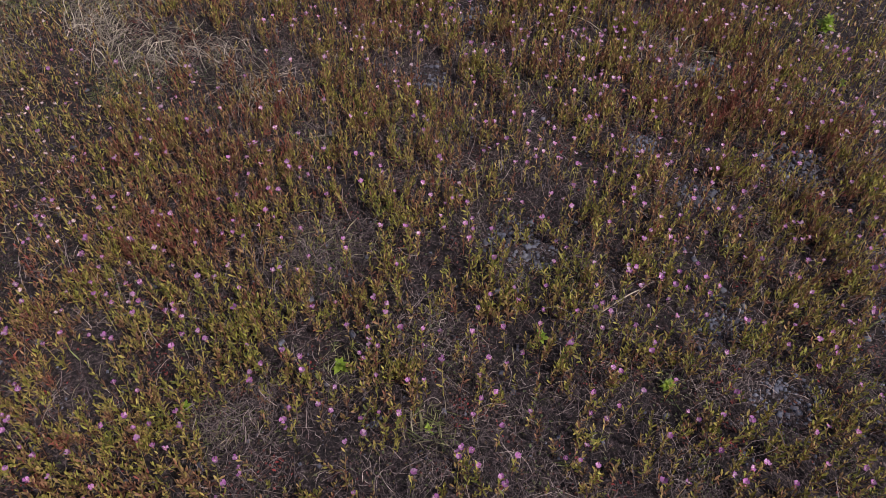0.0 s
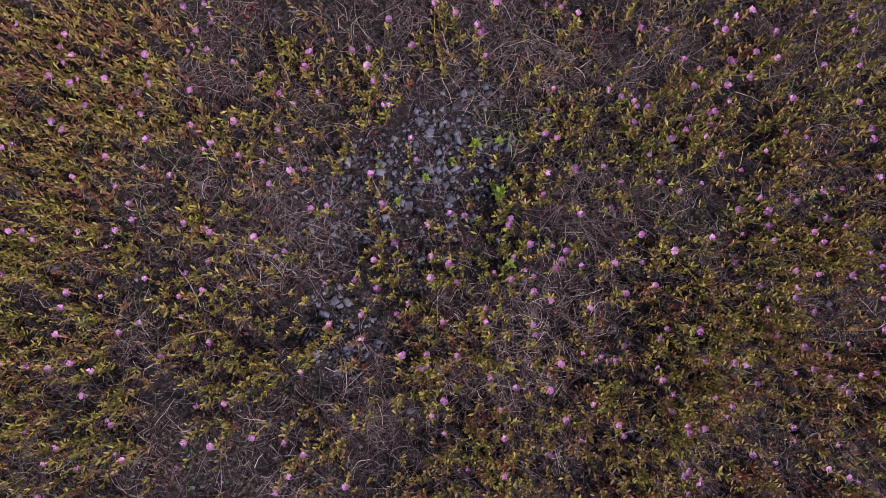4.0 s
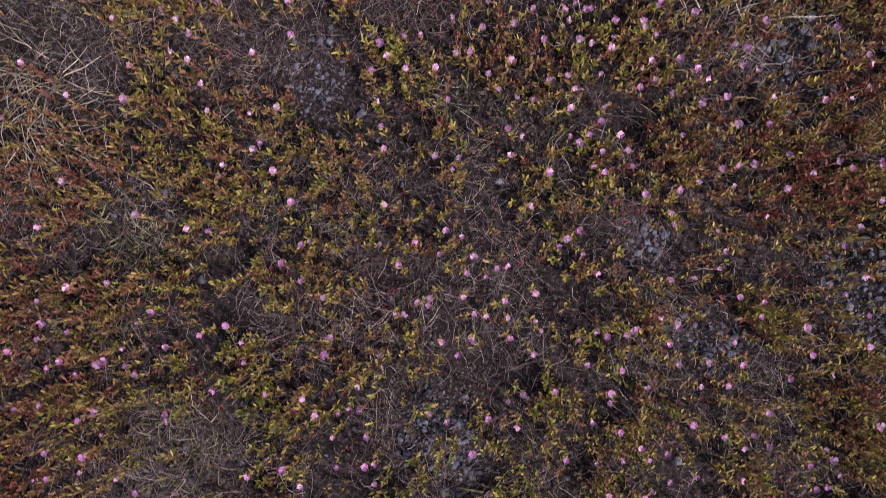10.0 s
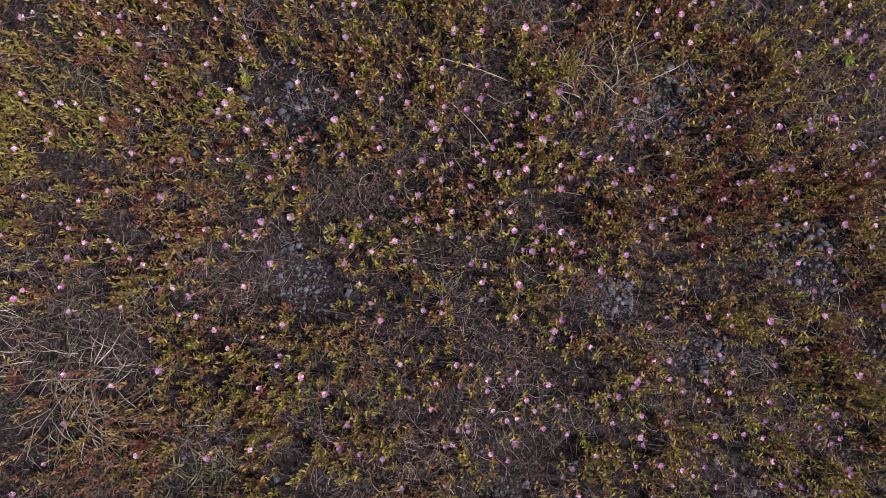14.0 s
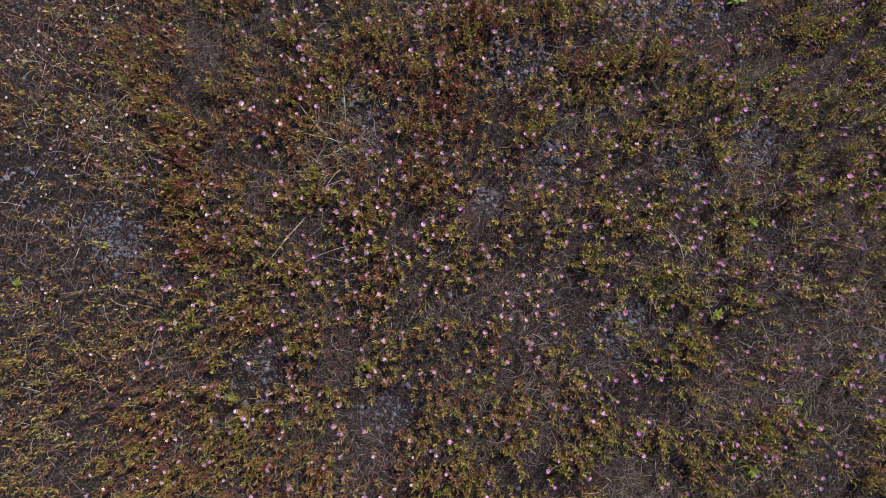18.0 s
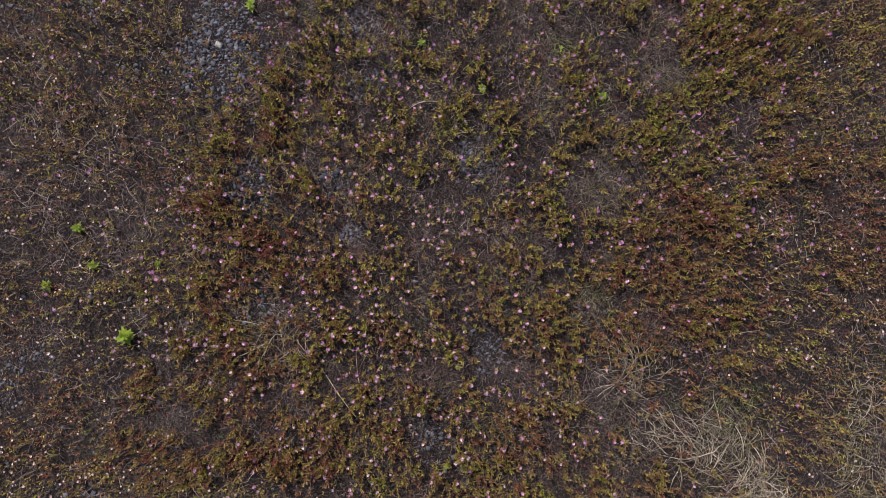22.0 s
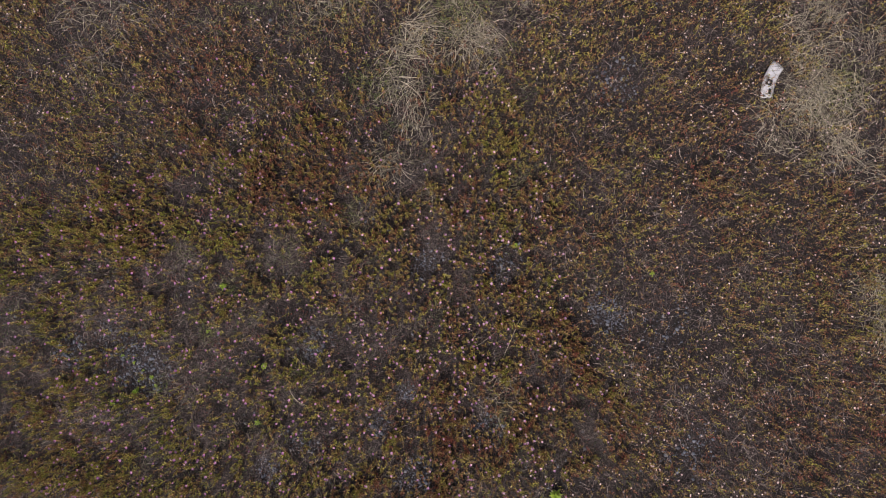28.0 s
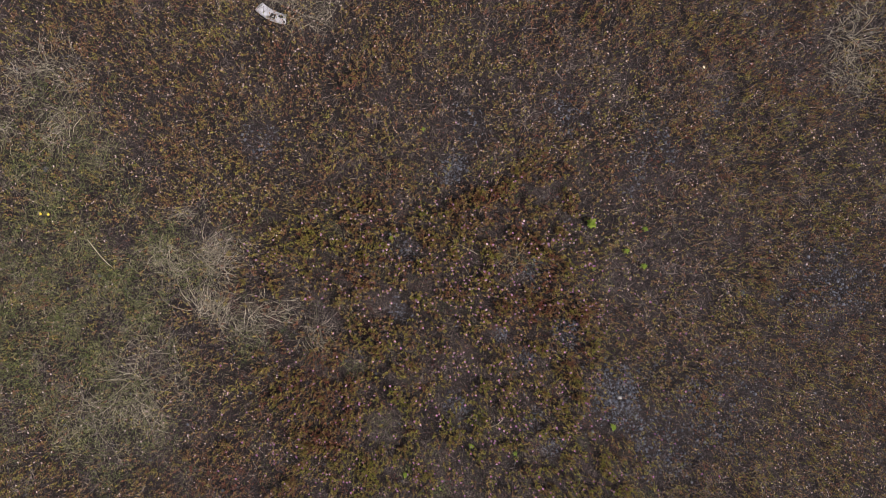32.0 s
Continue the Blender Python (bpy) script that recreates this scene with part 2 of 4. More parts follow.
def soil_material():
    """Dark soil under a mulch of brown stalks, withered leaf bits and crumbs, gap shade painted into its colour."""
    mat = bpy.data.materials.new("soil")
    nt, bsdf = nodes_of(mat)
    crumbs = place_noise(nt, 0.018, 6.0, 0.7)
    flakes = place_noise(nt, 0.013, 2.0, 0.6)
    hues = place_noise(nt, 0.030, 3.0, 0.7)
    broad = place_noise(nt, 0.6, 4.0, 0.6)
    f = fibre_noise(nt, 0.4, 0.045, 0.0032)
    for ang in (1.1, 1.9, 2.7):
        f = math_node(nt, "MAXIMUM", f, fibre_noise(nt, ang, 0.045, 0.0032))
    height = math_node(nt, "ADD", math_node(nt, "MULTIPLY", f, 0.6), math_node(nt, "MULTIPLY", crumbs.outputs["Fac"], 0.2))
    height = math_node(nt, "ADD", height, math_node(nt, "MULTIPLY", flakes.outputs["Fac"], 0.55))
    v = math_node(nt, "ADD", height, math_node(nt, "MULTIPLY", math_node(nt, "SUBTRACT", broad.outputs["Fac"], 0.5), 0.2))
    # near-black low stops paint shade into the gaps between fibres and crumbs
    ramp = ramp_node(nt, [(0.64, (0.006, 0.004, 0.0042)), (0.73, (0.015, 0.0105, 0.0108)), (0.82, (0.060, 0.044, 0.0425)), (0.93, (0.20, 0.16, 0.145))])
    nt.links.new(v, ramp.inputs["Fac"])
    hue = ramp_node(nt, [(0.30, (0.62, 0.78, 0.40)), (0.45, (1.0, 1.0, 1.0)), (0.58, (1.0, 0.95, 1.05)), (0.70, (1.5, 0.80, 0.55))])
    nt.links.new(hues.outputs["Fac"], hue.inputs["Fac"])
    mix = nt.nodes.new("ShaderNodeMix")
    mix.data_type, mix.blend_type = "RGBA", "MULTIPLY"
    mix.inputs["Factor"].default_value = 1.0
    nt.links.new(ramp.outputs["Color"], mix.inputs["A"])
    nt.links.new(hue.outputs["Color"], mix.inputs["B"])
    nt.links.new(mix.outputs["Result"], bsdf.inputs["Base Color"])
    bsdf.inputs["Roughness"].default_value = 0.95
    bump = nt.nodes.new("ShaderNodeBump")
    bump.inputs["Distance"].default_value = 0.014
    nt.links.new(height, bump.inputs["Height"])
    nt.links.new(bump.outputs["Normal"], bsdf.inputs["Normal"])
    return mat


M_SOIL = soil_material()

# ---- plan: patches of the field as x, y, radius ----
GRAVEL = [(-0.07, 0.30, 0.30), (-0.32, -0.15, 0.12), (0.20, 1.74, 0.15), (0.93, 1.32, 0.14), (1.05, 1.05, 0.13),
          (-0.1, 2.74, 0.11), (1.28, 2.84, 0.13), (1.47, 2.12, 0.15), (0.07, 3.28, 0.13), (1.01, 2.0, 0.10), (0.84, 2.24, 0.09), (0.75, 4.0, 0.18),
          (2.26, 0.80, 0.45), (1.82, 1.38, 0.36), (1.84, 0.07, 0.2), (-1.0, 4.62, 0.24), (2.67, 1.09, 0.55), (4.20, 2.0, 0.5), (1.95, 4.3, 0.2), (2.54, 3.7, 0.22),
          (3.49, 4.03, 0.14), (2.45, 3.46, 0.18), (-2.92, 1.29, 0.25), (1.98, 1.49, 0.35), (2.75, 3.83, 0.25), (0.91, 4.35, 0.2)]
DRY = [(-1.85, 3.80, 0.34), (-0.90, 2.82, 0.24), (-1.62, 3.00, 0.26), (-1.74, 3.34, 0.38), (-1.08, 2.72, 0.14), (0.97, 2.92, 0.10), (-2.65, 2.65, 0.36), (-3.15, 2.35, 0.30), (-3.02, 5.49, 0.45), (4.87, 4.32, 0.4),
       (-0.78, 6.39, 0.35), (-0.45, 6.15, 0.25), (-0.50, 5.85, 0.2), (-2.71, 0.74, 0.25), (-0.72, 2.84, 0.12), (1.15, 6.15, 0.14), (1.35, 6.12, 0.18), (1.62, 6.04, 0.14), (1.92, 6.10, 0.14), (1.22, 6.42, 0.25), (0.75, 6.68, 0.28), (0.1, 6.3, 0.22), (0.1, 6.05, 0.12), (-0.22, 5.75, 0.14)]
TWIGGY = [(0.15, 0.69, 0.26), (0.59, 0.64, 0.24), (0.69, 0.45, 0.13), (0.45, 0.25, 0.18), (-0.37, 0.17, 0.13), (-0.76, 0.28, 0.17), (-0.50, 0.03, 0.22), (0.25, -0.10, 0.15), (0.20, -0.25, 0.13),
          (-0.23, -0.43, 0.15), (-0.88, -0.17, 0.10), (-0.04, -0.48, 0.10), (-0.65, 0.71, 0.15), (-0.67, 0.90, 0.18), (-0.17, 0.69, 0.18), (0.24, 0.70, 0.22), (-0.57, 1.65, 0.24), (-0.1, 1.25, 0.16),
          (-0.11, 2.78, 0.13), (0.11, 3.30, 0.13), (0.32, 2.23, 0.20), (0.42, 2.02, 0.17), (0.76, 2.30, 0.11), (0.73, 4.07, 0.22), (2.45, 2.62, 0.6), (0.69, 4.42, 0.5), (2.17, 4.49, 0.5), (-3.00, 1.16, 0.4)]
GREEN = [(-2.6, 3.5, 0.6), (-3.3, 3.9, 0.9), (-3.0, 2.4, 0.75), (-3.9, 3.2, 1.1), (-2.9, 4.9, 0.7), (-2.1, 3.7, 0.5), (-0.38, 6.3, 0.25), (-1.59, 2.80, 0.24), (-0.24, 3.17, 0.12), (1.24, 2.94, 0.10), (-0.63, 2.31, 0.12),
         (-0.42, 1.16, 0.10), (-0.77, 0.94, 0.09), (-0.11, 0.94, 0.08), (0.19, 0.44, 0.07), (-0.52, 3.60, 0.11), (-0.57, 1.69, 0.13), (0.41, 1.5, 0.08)]
RUSTY = [(-2.27, 1.64, 0.6), (-2.0, 1.4, 0.5), (-1.50, 1.65, 0.45), (-0.85, 2.47, 0.3), (1.86, 5.32, 0.7), (2.36, 5.56, 0.5), (0.9, 3.5, 0.35), (-3.62, 3.25, 0.25), (1.42, 5.45, 0.5), (-0.38, 5.16, 0.4), (2.0, 2.1, 0.25),
         (0.03, 0.49, 0.08), (-0.99, 0.31, 0.14), (-0.36, 0.36, 0.08), (-0.04, -0.15, 0.08), (0.35, 0.11, 0.09), (0.39, 0.31, 0.06), (-1.15, -0.57, 0.08), (-0.57, 0.50, 0.07), (-0.93, -0.35, 0.06), (-0.41, 1.43, 0.12),
         (0.63, 1.42, 0.12), (0.38, 0.47, 0.07), (0.11, 0.82, 0.07), (0.84, 2.56, 0.10), (1.40, 2.64, 0.12), (-0.47, 3.24, 0.09), (0.24, 2.31, 0.13), (0.68, 2.49, 0.14), (1.19, 2.42, 0.15), (0.41, 2.78, 0.18), (-0.95, 1.8, 0.25)]
# thick drifts of yellow-green sprigs
LEAFY_SOUTH_WEST = [(-1.13, 0.72, 0.11), (-0.90, 0.49, 0.10), (-1.17, 0.41, 0.13), (-1.07, 0.18, 0.15), (-1.16, -0.06, 0.13), (-0.73, 0.16, 0.11), (-1.01, -0.43, 0.18), (-1.16, -0.24, 0.13), (-0.26, 0.03, 0.06), (-0.10, -0.08, 0.06),
                    (-0.13, -0.32, 0.08), (-0.55, -0.14, 0.06), (-0.39, -0.32, 0.06), (-0.37, -0.54, 0.10), (-0.61, -0.40, 0.06), (-0.49, 0.52, 0.07), (-0.41, 0.64, 0.07), (-0.57, 0.41, 0.07), (-0.26, 0.60, 0.08), (-0.15, 0.52, 0.07)]
LEAFY_SOUTH_EAST = [(0.73, 0.54, 0.10), (0.76, 0.42, 0.10), (1.01, 0.77, 0.11), (1.17, 0.54, 0.11), (1.07, 0.37, 0.13), (0.92, 0.19, 0.11), (1.13, 0.11, 0.13), (1.15, -0.24, 0.13), (0.72, -0.02, 0.10), (0.82, -0.07, 0.08), (0.28, -0.30, 0.10),
                    (0.44, -0.42, 0.11), (0.59, -0.23, 0.10), (0.75, -0.32, 0.10), (0.63, -0.48, 0.10), (0.87, -0.51, 0.13), (1.05, -0.42, 0.11), (0.06, -0.53, 0.10), (0.19, -0.54, 0.08), (0.29, 0.60, 0.08), (1.4, 0.3, 0.25), (1.5, -0.3, 0.25)]
LEAFY_MIDDLE = [(-0.92, 1.39, 0.13), (-0.77, 1.14, 0.11), (-0.98, 1.06, 0.10), (-1.02, 0.82, 0.13), (-0.23, 1.11, 0.10), (-0.15, 1.12, 0.08), (-0.26, 0.95, 0.08), (-0.02, 1.22, 0.06), (-0.07, 1.35, 0.06), (0.11, 1.35, 0.06),
                (-0.39, 0.95, 0.05), (0.65, 1.08, 0.04), (1.03, 1.45, 0.08), (1.20, 1.08, 0.08), (1.23, 0.86, 0.10), (1.02, 0.82, 0.10), (0.80, 1.02, 0.06), (1.70, 1.88, 0.18), (1.95, 1.20, 0.11), (1.45, 1.57, 0.12), (1.27, 2.04, 0.14),
                (1.38, 1.89, 0.16), (1.52, 2.13, 0.11), (1.10, 2.12, 0.09), (-0.55, 1.9, 0.10), (-0.2, 1.95, 0.08), (-1.11, 1.77, 0.2), (-1.48, 1.49, 0.25), (-1.53, 1.97, 0.24), (-1.23, 2.23, 0.21), (0.55, 1.85, 0.09), (0.75, 1.7, 0.08)]
LEAFY_NORTH = [(-0.73, 3.62, 0.16), (-0.35, 3.56, 0.11), (-0.90, 3.51, 0.11), (-0.48, 3.46, 0.07), (-0.84, 3.26, 0.16), (-0.42, 3.21, 0.09), (-0.98, 3.11, 0.09), (-0.98, 2.84, 0.12), (-0.96, 2.58, 0.18), (-0.86, 2.38, 0.18), (-0.56, 2.62, 0.14),
               (-0.32, 2.55, 0.11), (-0.19, 2.67, 0.09), (-0.55, 2.40, 0.14), (-0.32, 2.37, 0.11), (-0.41, 2.21, 0.12), (-0.11, 2.54, 0.09), (0.25, 2.54, 0.07), (0.50, 2.49, 0.11), (0.67, 2.52, 0.09), (0.89, 2.98, 0.09), (1.37, 3.10, 0.11),
               (1.07, 2.78, 0.07), (1.00, 2.47, 0.11), (1.18, 2.56, 0.12), (1.02, 2.38, 0.11), (1.38, 2.70, 0.14), (1.57, 2.75, 0.11), (1.52, 2.54, 0.11), (1.57, 2.33, 0.11), (1.26, 3.10, 0.12)]
LEAFY_FAR = [(-0.57, 3.85, 0.25), (-0.18, 3.99, 0.14), (0.08, 4.14, 0.16), (2.56, 3.02, 0.21), (2.21, 3.56, 0.18), (1.96, 3.93, 0.18), (1.35, 3.82, 0.18), (2.03, 0.97, 0.15), (1.77, 1.64, 0.18), (-1.75, 4.79, 0.31), (-1.23, 5.18, 0.39),
             (-1.36, 4.19, 0.19), (3.43, 5.51, 0.42), (3.54, 4.79, 0.42), (2.96, 5.07, 0.32), (3.91, 3.79, 0.42), (3.19, 1.78, 0.37), (3.79, 3.14, 0.42), (-3.25, 1.71, 0.30), (-1.62, 4.94, 0.25), (-3.31, 3.24, 0.20), (-2.0, 0.4, 0.4), (-1.7, -0.5, 0.4)]
LEAFY = LEAFY_SOUTH_WEST + LEAFY_SOUTH_EAST + LEAFY_MIDDLE + LEAFY_NORTH + LEAFY_FAR
WEEDS = [(0.17, 0.26, 0.042), (0.10, 0.41, 0.028), (0.03, 0.36, 0.018), (-0.05, 0.31, 0.022), (-0.13, 0.24, 0.022), (0.20, 0.05, 0.026), (0.10, 0.30, 0.015), (-0.90, 1.01, 0.028), (0.28, 1.27, 0.042),
         (0.69, 1.09, 0.038), (-0.41, 1.15, 0.042), (-0.11, 0.93, 0.025), (1.92, 3.14, 0.07), (0.17, 0.42, 0.022), (-0.03, 3.44, 0.030), (2.21, 2.80, 0.048), (2.35, 2.61, 0.052), (2.44, 2.97, 0.048),
         (1.85, 2.7, 0.03), (3.78, 5.64, 0.09), (3.99, 5.83, 0.11), (1.70, 1.12, 0.05), (0.51, 4.40, 0.03)]
WEED_CLEARINGS = [(x, y, 1.2 * r + 0.015) for x, y, r in WEEDS]
FIELD = (-4.6, 5.6, -1.4, 7.1)         # stretch of close growth: x0, x1, y0, y1
rng = np.random.default_rng(7)


def patch(px, py, spots, soft=0.35):
    """How deep places lie in any of the round patches, 0 to 1, with ragged rims."""
    px, py = np.asarray(px, float), np.asarray(py, float)
    rag = 0.22 * np.sin(9.1 * px + 4.3 * py + 1.0) + 0.18 * np.sin(-6.7 * px + 11.9 * py) + 0.12 * np.sin(23.0 * px - 17.0 * py)
    out = np.zeros_like(px)
    for cx, cy, r in spots:
        d = np.hypot(px - cx, py - cy) / r + rag
        out = np.maximum(out, np.clip((1.15 - d) / soft, 0, 1))
    return out


def waves(px, py, seed, size):
    """Smooth field between 0 and 1 with features of about size metres."""
    g = np.random.default_rng(seed)
    v = 0
    for k in range(9):
        a, ph, f = g.uniform(0, 6.283), g.uniform(0, 6.283), g.uniform(0.6, 2.2) * 2.2 / size
        v = v + np.sin(f * (np.cos(a) * px + np.sin(a) * py) + ph)
    return np.clip(0.5 + v / 7.0, 0, 1)


def ground_z(px, py):
    px, py = np.asarray(px, float), np.asarray(py, float)
    near = np.exp(-((px / 14) ** 2 + ((py - 2) / 14) ** 2) ** 2)
    z = 0.030 * (waves(px, py, 3, 1.6) - 0.5) + 0.014 * (waves(px, py, 4, 0.35) - 0.5)
    return near * z


# places of the single wildflowers, patch by patch
SOUTH_WEST = [(-1.21, 0.69), (-1.20, -0.22), (-1.18, 0.14), (-1.13, -0.23), (-1.08, -0.49), (-1.05, -0.45), (-1.05, 0.69), (-1.04, -0.03), (-1.03, -0.14), (-1.03, 0.63), (-1.01, -0.22), (-1.01, 0.14), (-1.01, 0.29), (-0.95, -0.24), (-0.95, -0.04), (-0.94, 0.35), (-0.91, 0.55), (-0.86, -0.48), (-0.86, 0.79), (-0.83, 0.32), (-0.81, 0.01), (-0.81, 0.62), (-0.73, -0.04), (-0.71, 0.54), (-0.70, 0.16), (-0.69, -0.43), (-0.68, 0.43), (-0.67, -0.34), (-0.65, -0.02), (-0.62, -0.44), (-0.59, -0.33), (-0.57, 0.44), (-0.50, 0.12), (-0.45, -0.57), (-0.44, 0.36), (-0.42, -0.53), (-0.42, -0.43)]
SOUTH_MIDDLE = [(-0.41, 0.30), (-0.39, -0.25), (-0.38, 0.60), (-0.37, -0.46), (-0.36, 0.20), (-0.34, 0.52), (-0.32, 0.21), (-0.30, -0.11), (-0.26, -0.55), (-0.22, -0.09), (-0.19, 0.06), (-0.19, 0.29), (-0.19, 0.56), (-0.09, -0.06), (-0.04, 0.16), (-0.03, -0.36), (-0.03, 0.01), (-0.03, 0.07), (0.02, 0.05), (0.04, -0.20), (0.04, 0.75), (0.10, 0.71), (0.12, -0.11), (0.12, -0.07), (0.15, 0.77), (0.17, -0.53), (0.17, -0.43), (0.28, 0.40), (0.29, -0.29), (0.29, 0.30), (0.30, -0.05), (0.31, 0.54), (0.32, -0.22), (0.32, 0.40), (0.34, -0.38), (0.37, 0.18), (0.38, 0.75)]
SOUTH_EAST = [(0.41, -0.33), (0.41, -0.07), (0.45, 0.32), (0.47, 0.05), (0.48, -0.39), (0.55, 0.13), (0.58, -0.01), (0.60, -0.27), (0.60, -0.16), (0.73, -0.22), (0.73, 0.60), (0.74, 0.12), (0.75, -0.32), (0.76, 0.48), (0.78, 0.69), (0.79, -0.34), (0.82, 0.74), (0.84, -0.23), (0.84, 0.31), (0.86, 0.75), (0.92, 0.37), (0.95, 0.63), (0.96, 0.50), (0.98, 0.03), (0.99, -0.18), (0.99, -0.02), (1.04, 0.75), (1.05, -0.51), (1.05, 0.02), (1.05, 0.14), (1.06, 0.11), (1.17, 0.50), (1.18, 0.61), (1.21, 0.43), (1.22, -0.05), (1.22, 0.29)]
MIDDLE_WEST = [(-0.98, 1.32), (-0.94, 1.15), (-0.91, 2.00), (-0.84, 1.65), (-0.78, 1.97), (-0.77, 1.40), (-0.74, 1.67), (-0.72, 1.72), (-0.66, 1.64), (-0.52, 2.00), (-0.42, 1.59), (-0.41, 1.56), (-0.41, 2.04), (-0.38, 1.89), (-0.30, 1.96), (-0.29, 1.66), (-0.25, 1.87), (-0.20, 1.67), (-0.17, 1.01), (-0.15, 1.63), (-0.14, 1.87), (-0.13, 1.23), (-0.12, 1.02), (-0.11, 1.82), (-0.07, 1.75), (0.02, 1.68), (0.03, 1.17), (0.03, 1.58), (0.05, 1.69), (0.10, 0.99), (0.14, 1.08), (0.23, 2.01), (0.26, 1.24), (0.31, 1.71), (0.35, 1.81), (0.40, 0.98), (0.41, 2.02), (0.43, 1.78), (0.48, 0.95), (0.48, 1.08)]
MIDDLE_EAST = [(0.48, 1.51), (0.51, 1.08), (0.53, 1.88), (0.56, 1.69), (0.60, 1.49), (0.63, 1.50), (0.63, 1.79), (0.67, 1.60), (0.68, 1.05), (0.68, 1.87), (0.69, 1.41), (0.70, 1.77), (0.72, 1.27), (0.72, 1.68), (0.76, 1.60), (0.76, 1.72), (0.79, 1.68), (0.80, 0.93), (0.84, 1.40), (0.84, 2.00), (0.85, 1.35), (0.87, 1.94), (0.89, 1.39), (0.89, 1.79), (0.93, 1.88), (0.95, 1.25), (0.98, 1.75), (0.99, 1.89), (1.02, 1.95), (1.03, 1.63), (1.04, 0.85), (1.16, 1.17), (1.18, 0.86), (1.20, 2.04), (1.21, 1.67), (1.21, 1.97), (1.23, 1.21), (1.25, 1.02), (1.34, 0.95), (1.36, 1.99)]
NORTH_WEST = [(-1.03, 2.37), (-0.95, 3.05), (-0.90, 3.06), (-0.89, 2.77), (-0.84, 2.33), (-0.77, 3.49), (-0.76, 2.68), (-0.75, 2.17), (-0.71, 3.19), (-0.69, 3.13), (-0.66, 3.62), (-0.64, 3.25), (-0.60, 2.76), (-0.46, 2.32), (-0.44, 2.77), (-0.41, 2.71), (-0.40, 2.64), (-0.35, 2.06), (-0.35, 2.49), (-0.31, 3.01), (-0.28, 3.51), (-0.28, 2.80), (-0.22, 3.54), (-0.21, 2.47), (-0.19, 3.20), (-0.17, 2.39), (-0.10, 3.48), (-0.06, 3.08), (0.00, 3.02), (0.06, 2.66), (0.08, 3.14), (0.08, 2.53), (0.08, 2.38)]
NORTH_MIDDLE = [(0.09, 2.78), (0.12, 2.22), (0.14, 3.32), (0.14, 2.74), (0.16, 2.28), (0.18, 3.05), (0.22, 2.74), (0.29, 2.13), (0.29, 3.03), (0.30, 3.21), (0.32, 2.93), (0.35, 2.08), (0.36, 3.33), (0.39, 2.68), (0.40, 2.12), (0.41, 2.07), (0.42, 2.51), (0.42, 2.75), (0.43, 3.12), (0.44, 3.21), (0.47, 2.37), (0.48, 2.89), (0.48, 2.14), (0.52, 3.14), (0.52, 2.46), (0.57, 2.62), (0.57, 3.17), (0.59, 2.68), (0.65, 2.19), (0.66, 2.46), (0.68, 2.78), (0.71, 1.93), (0.71, 2.56)]
NORTH_EAST = [(0.73, 3.23), (0.76, 2.68), (0.77, 3.29), (0.82, 2.07), (0.84, 3.08), (0.85, 3.18), (0.85, 2.35), (0.87, 2.41), (0.90, 2.72), (0.91, 3.16), (0.94, 1.95), (0.95, 2.71), (0.98, 2.20), (0.98, 2.65), (1.02, 2.00), (1.04, 2.12), (1.09, 2.11), (1.09, 2.07), (1.09, 1.82), (1.11, 2.34), (1.11, 2.65), (1.16, 3.16), (1.27, 3.18), (1.28, 3.08), (1.31, 3.03), (1.31, 2.94), (1.33, 2.65), (1.38, 2.74), (1.41, 2.28), (1.46, 2.59), (1.47, 3.16), (1.66, 3.09)]


# ---- mesh helpers ----
def mesh_of(name, verts, tris, mats, slots=None, smooth=False):
    verts, tris = np.asarray(verts, np.float32), np.asarray(tris, np.int32)
    me = bpy.data.meshes.new(name)
    me.vertices.add(len(verts))
    me.vertices.foreach_set("co", verts.ravel())
    me.loops.add(tris.size)
    me.loops.foreach_set("vertex_index", tris.ravel())
    me.polygons.add(len(tris))
    me.polygons.foreach_set("loop_start", np.arange(0, tris.size, 3, dtype=np.int32))
    for m in mats if isinstance(mats, (list, tuple)) else [mats]:
        me.materials.append(m)
    if slots is not None:
        me.polygons.foreach_set("material_index", np.asarray(slots, np.int32))
    if smooth:
        me.polygons.foreach_set("use_smooth", np.ones(len(tris), bool))
    me.update(calc_edges=True)
    me.validate()
    return me


def part(name, me, parent, label=""):
    ob = new(name, me)
    ob.parent = parent
    return tagged(ob, label)


def join(pieces):
    """Verts and triangles of several pieces as one pair."""
    vs, ts, n = [], [], 0
    for v, t in pieces:
        vs.append(np.asarray(v, float))
        ts.append(np.asarray(t, int) + n)
        n += len(v)
    return np.concatenate(vs), np.concatenate(ts)


def turned(v, yaw=0.0, lean=0.0, move=(0, 0, 0), size=1.0):
    """Points leaned over about x, then turned about z, then moved."""
    m = Matrix.Rotation(yaw, 3, "Z") @ Matrix.Rotation(lean, 3, "X")
    return np.asarray(v, float) * size @ np.array(m).T + np.array(move)


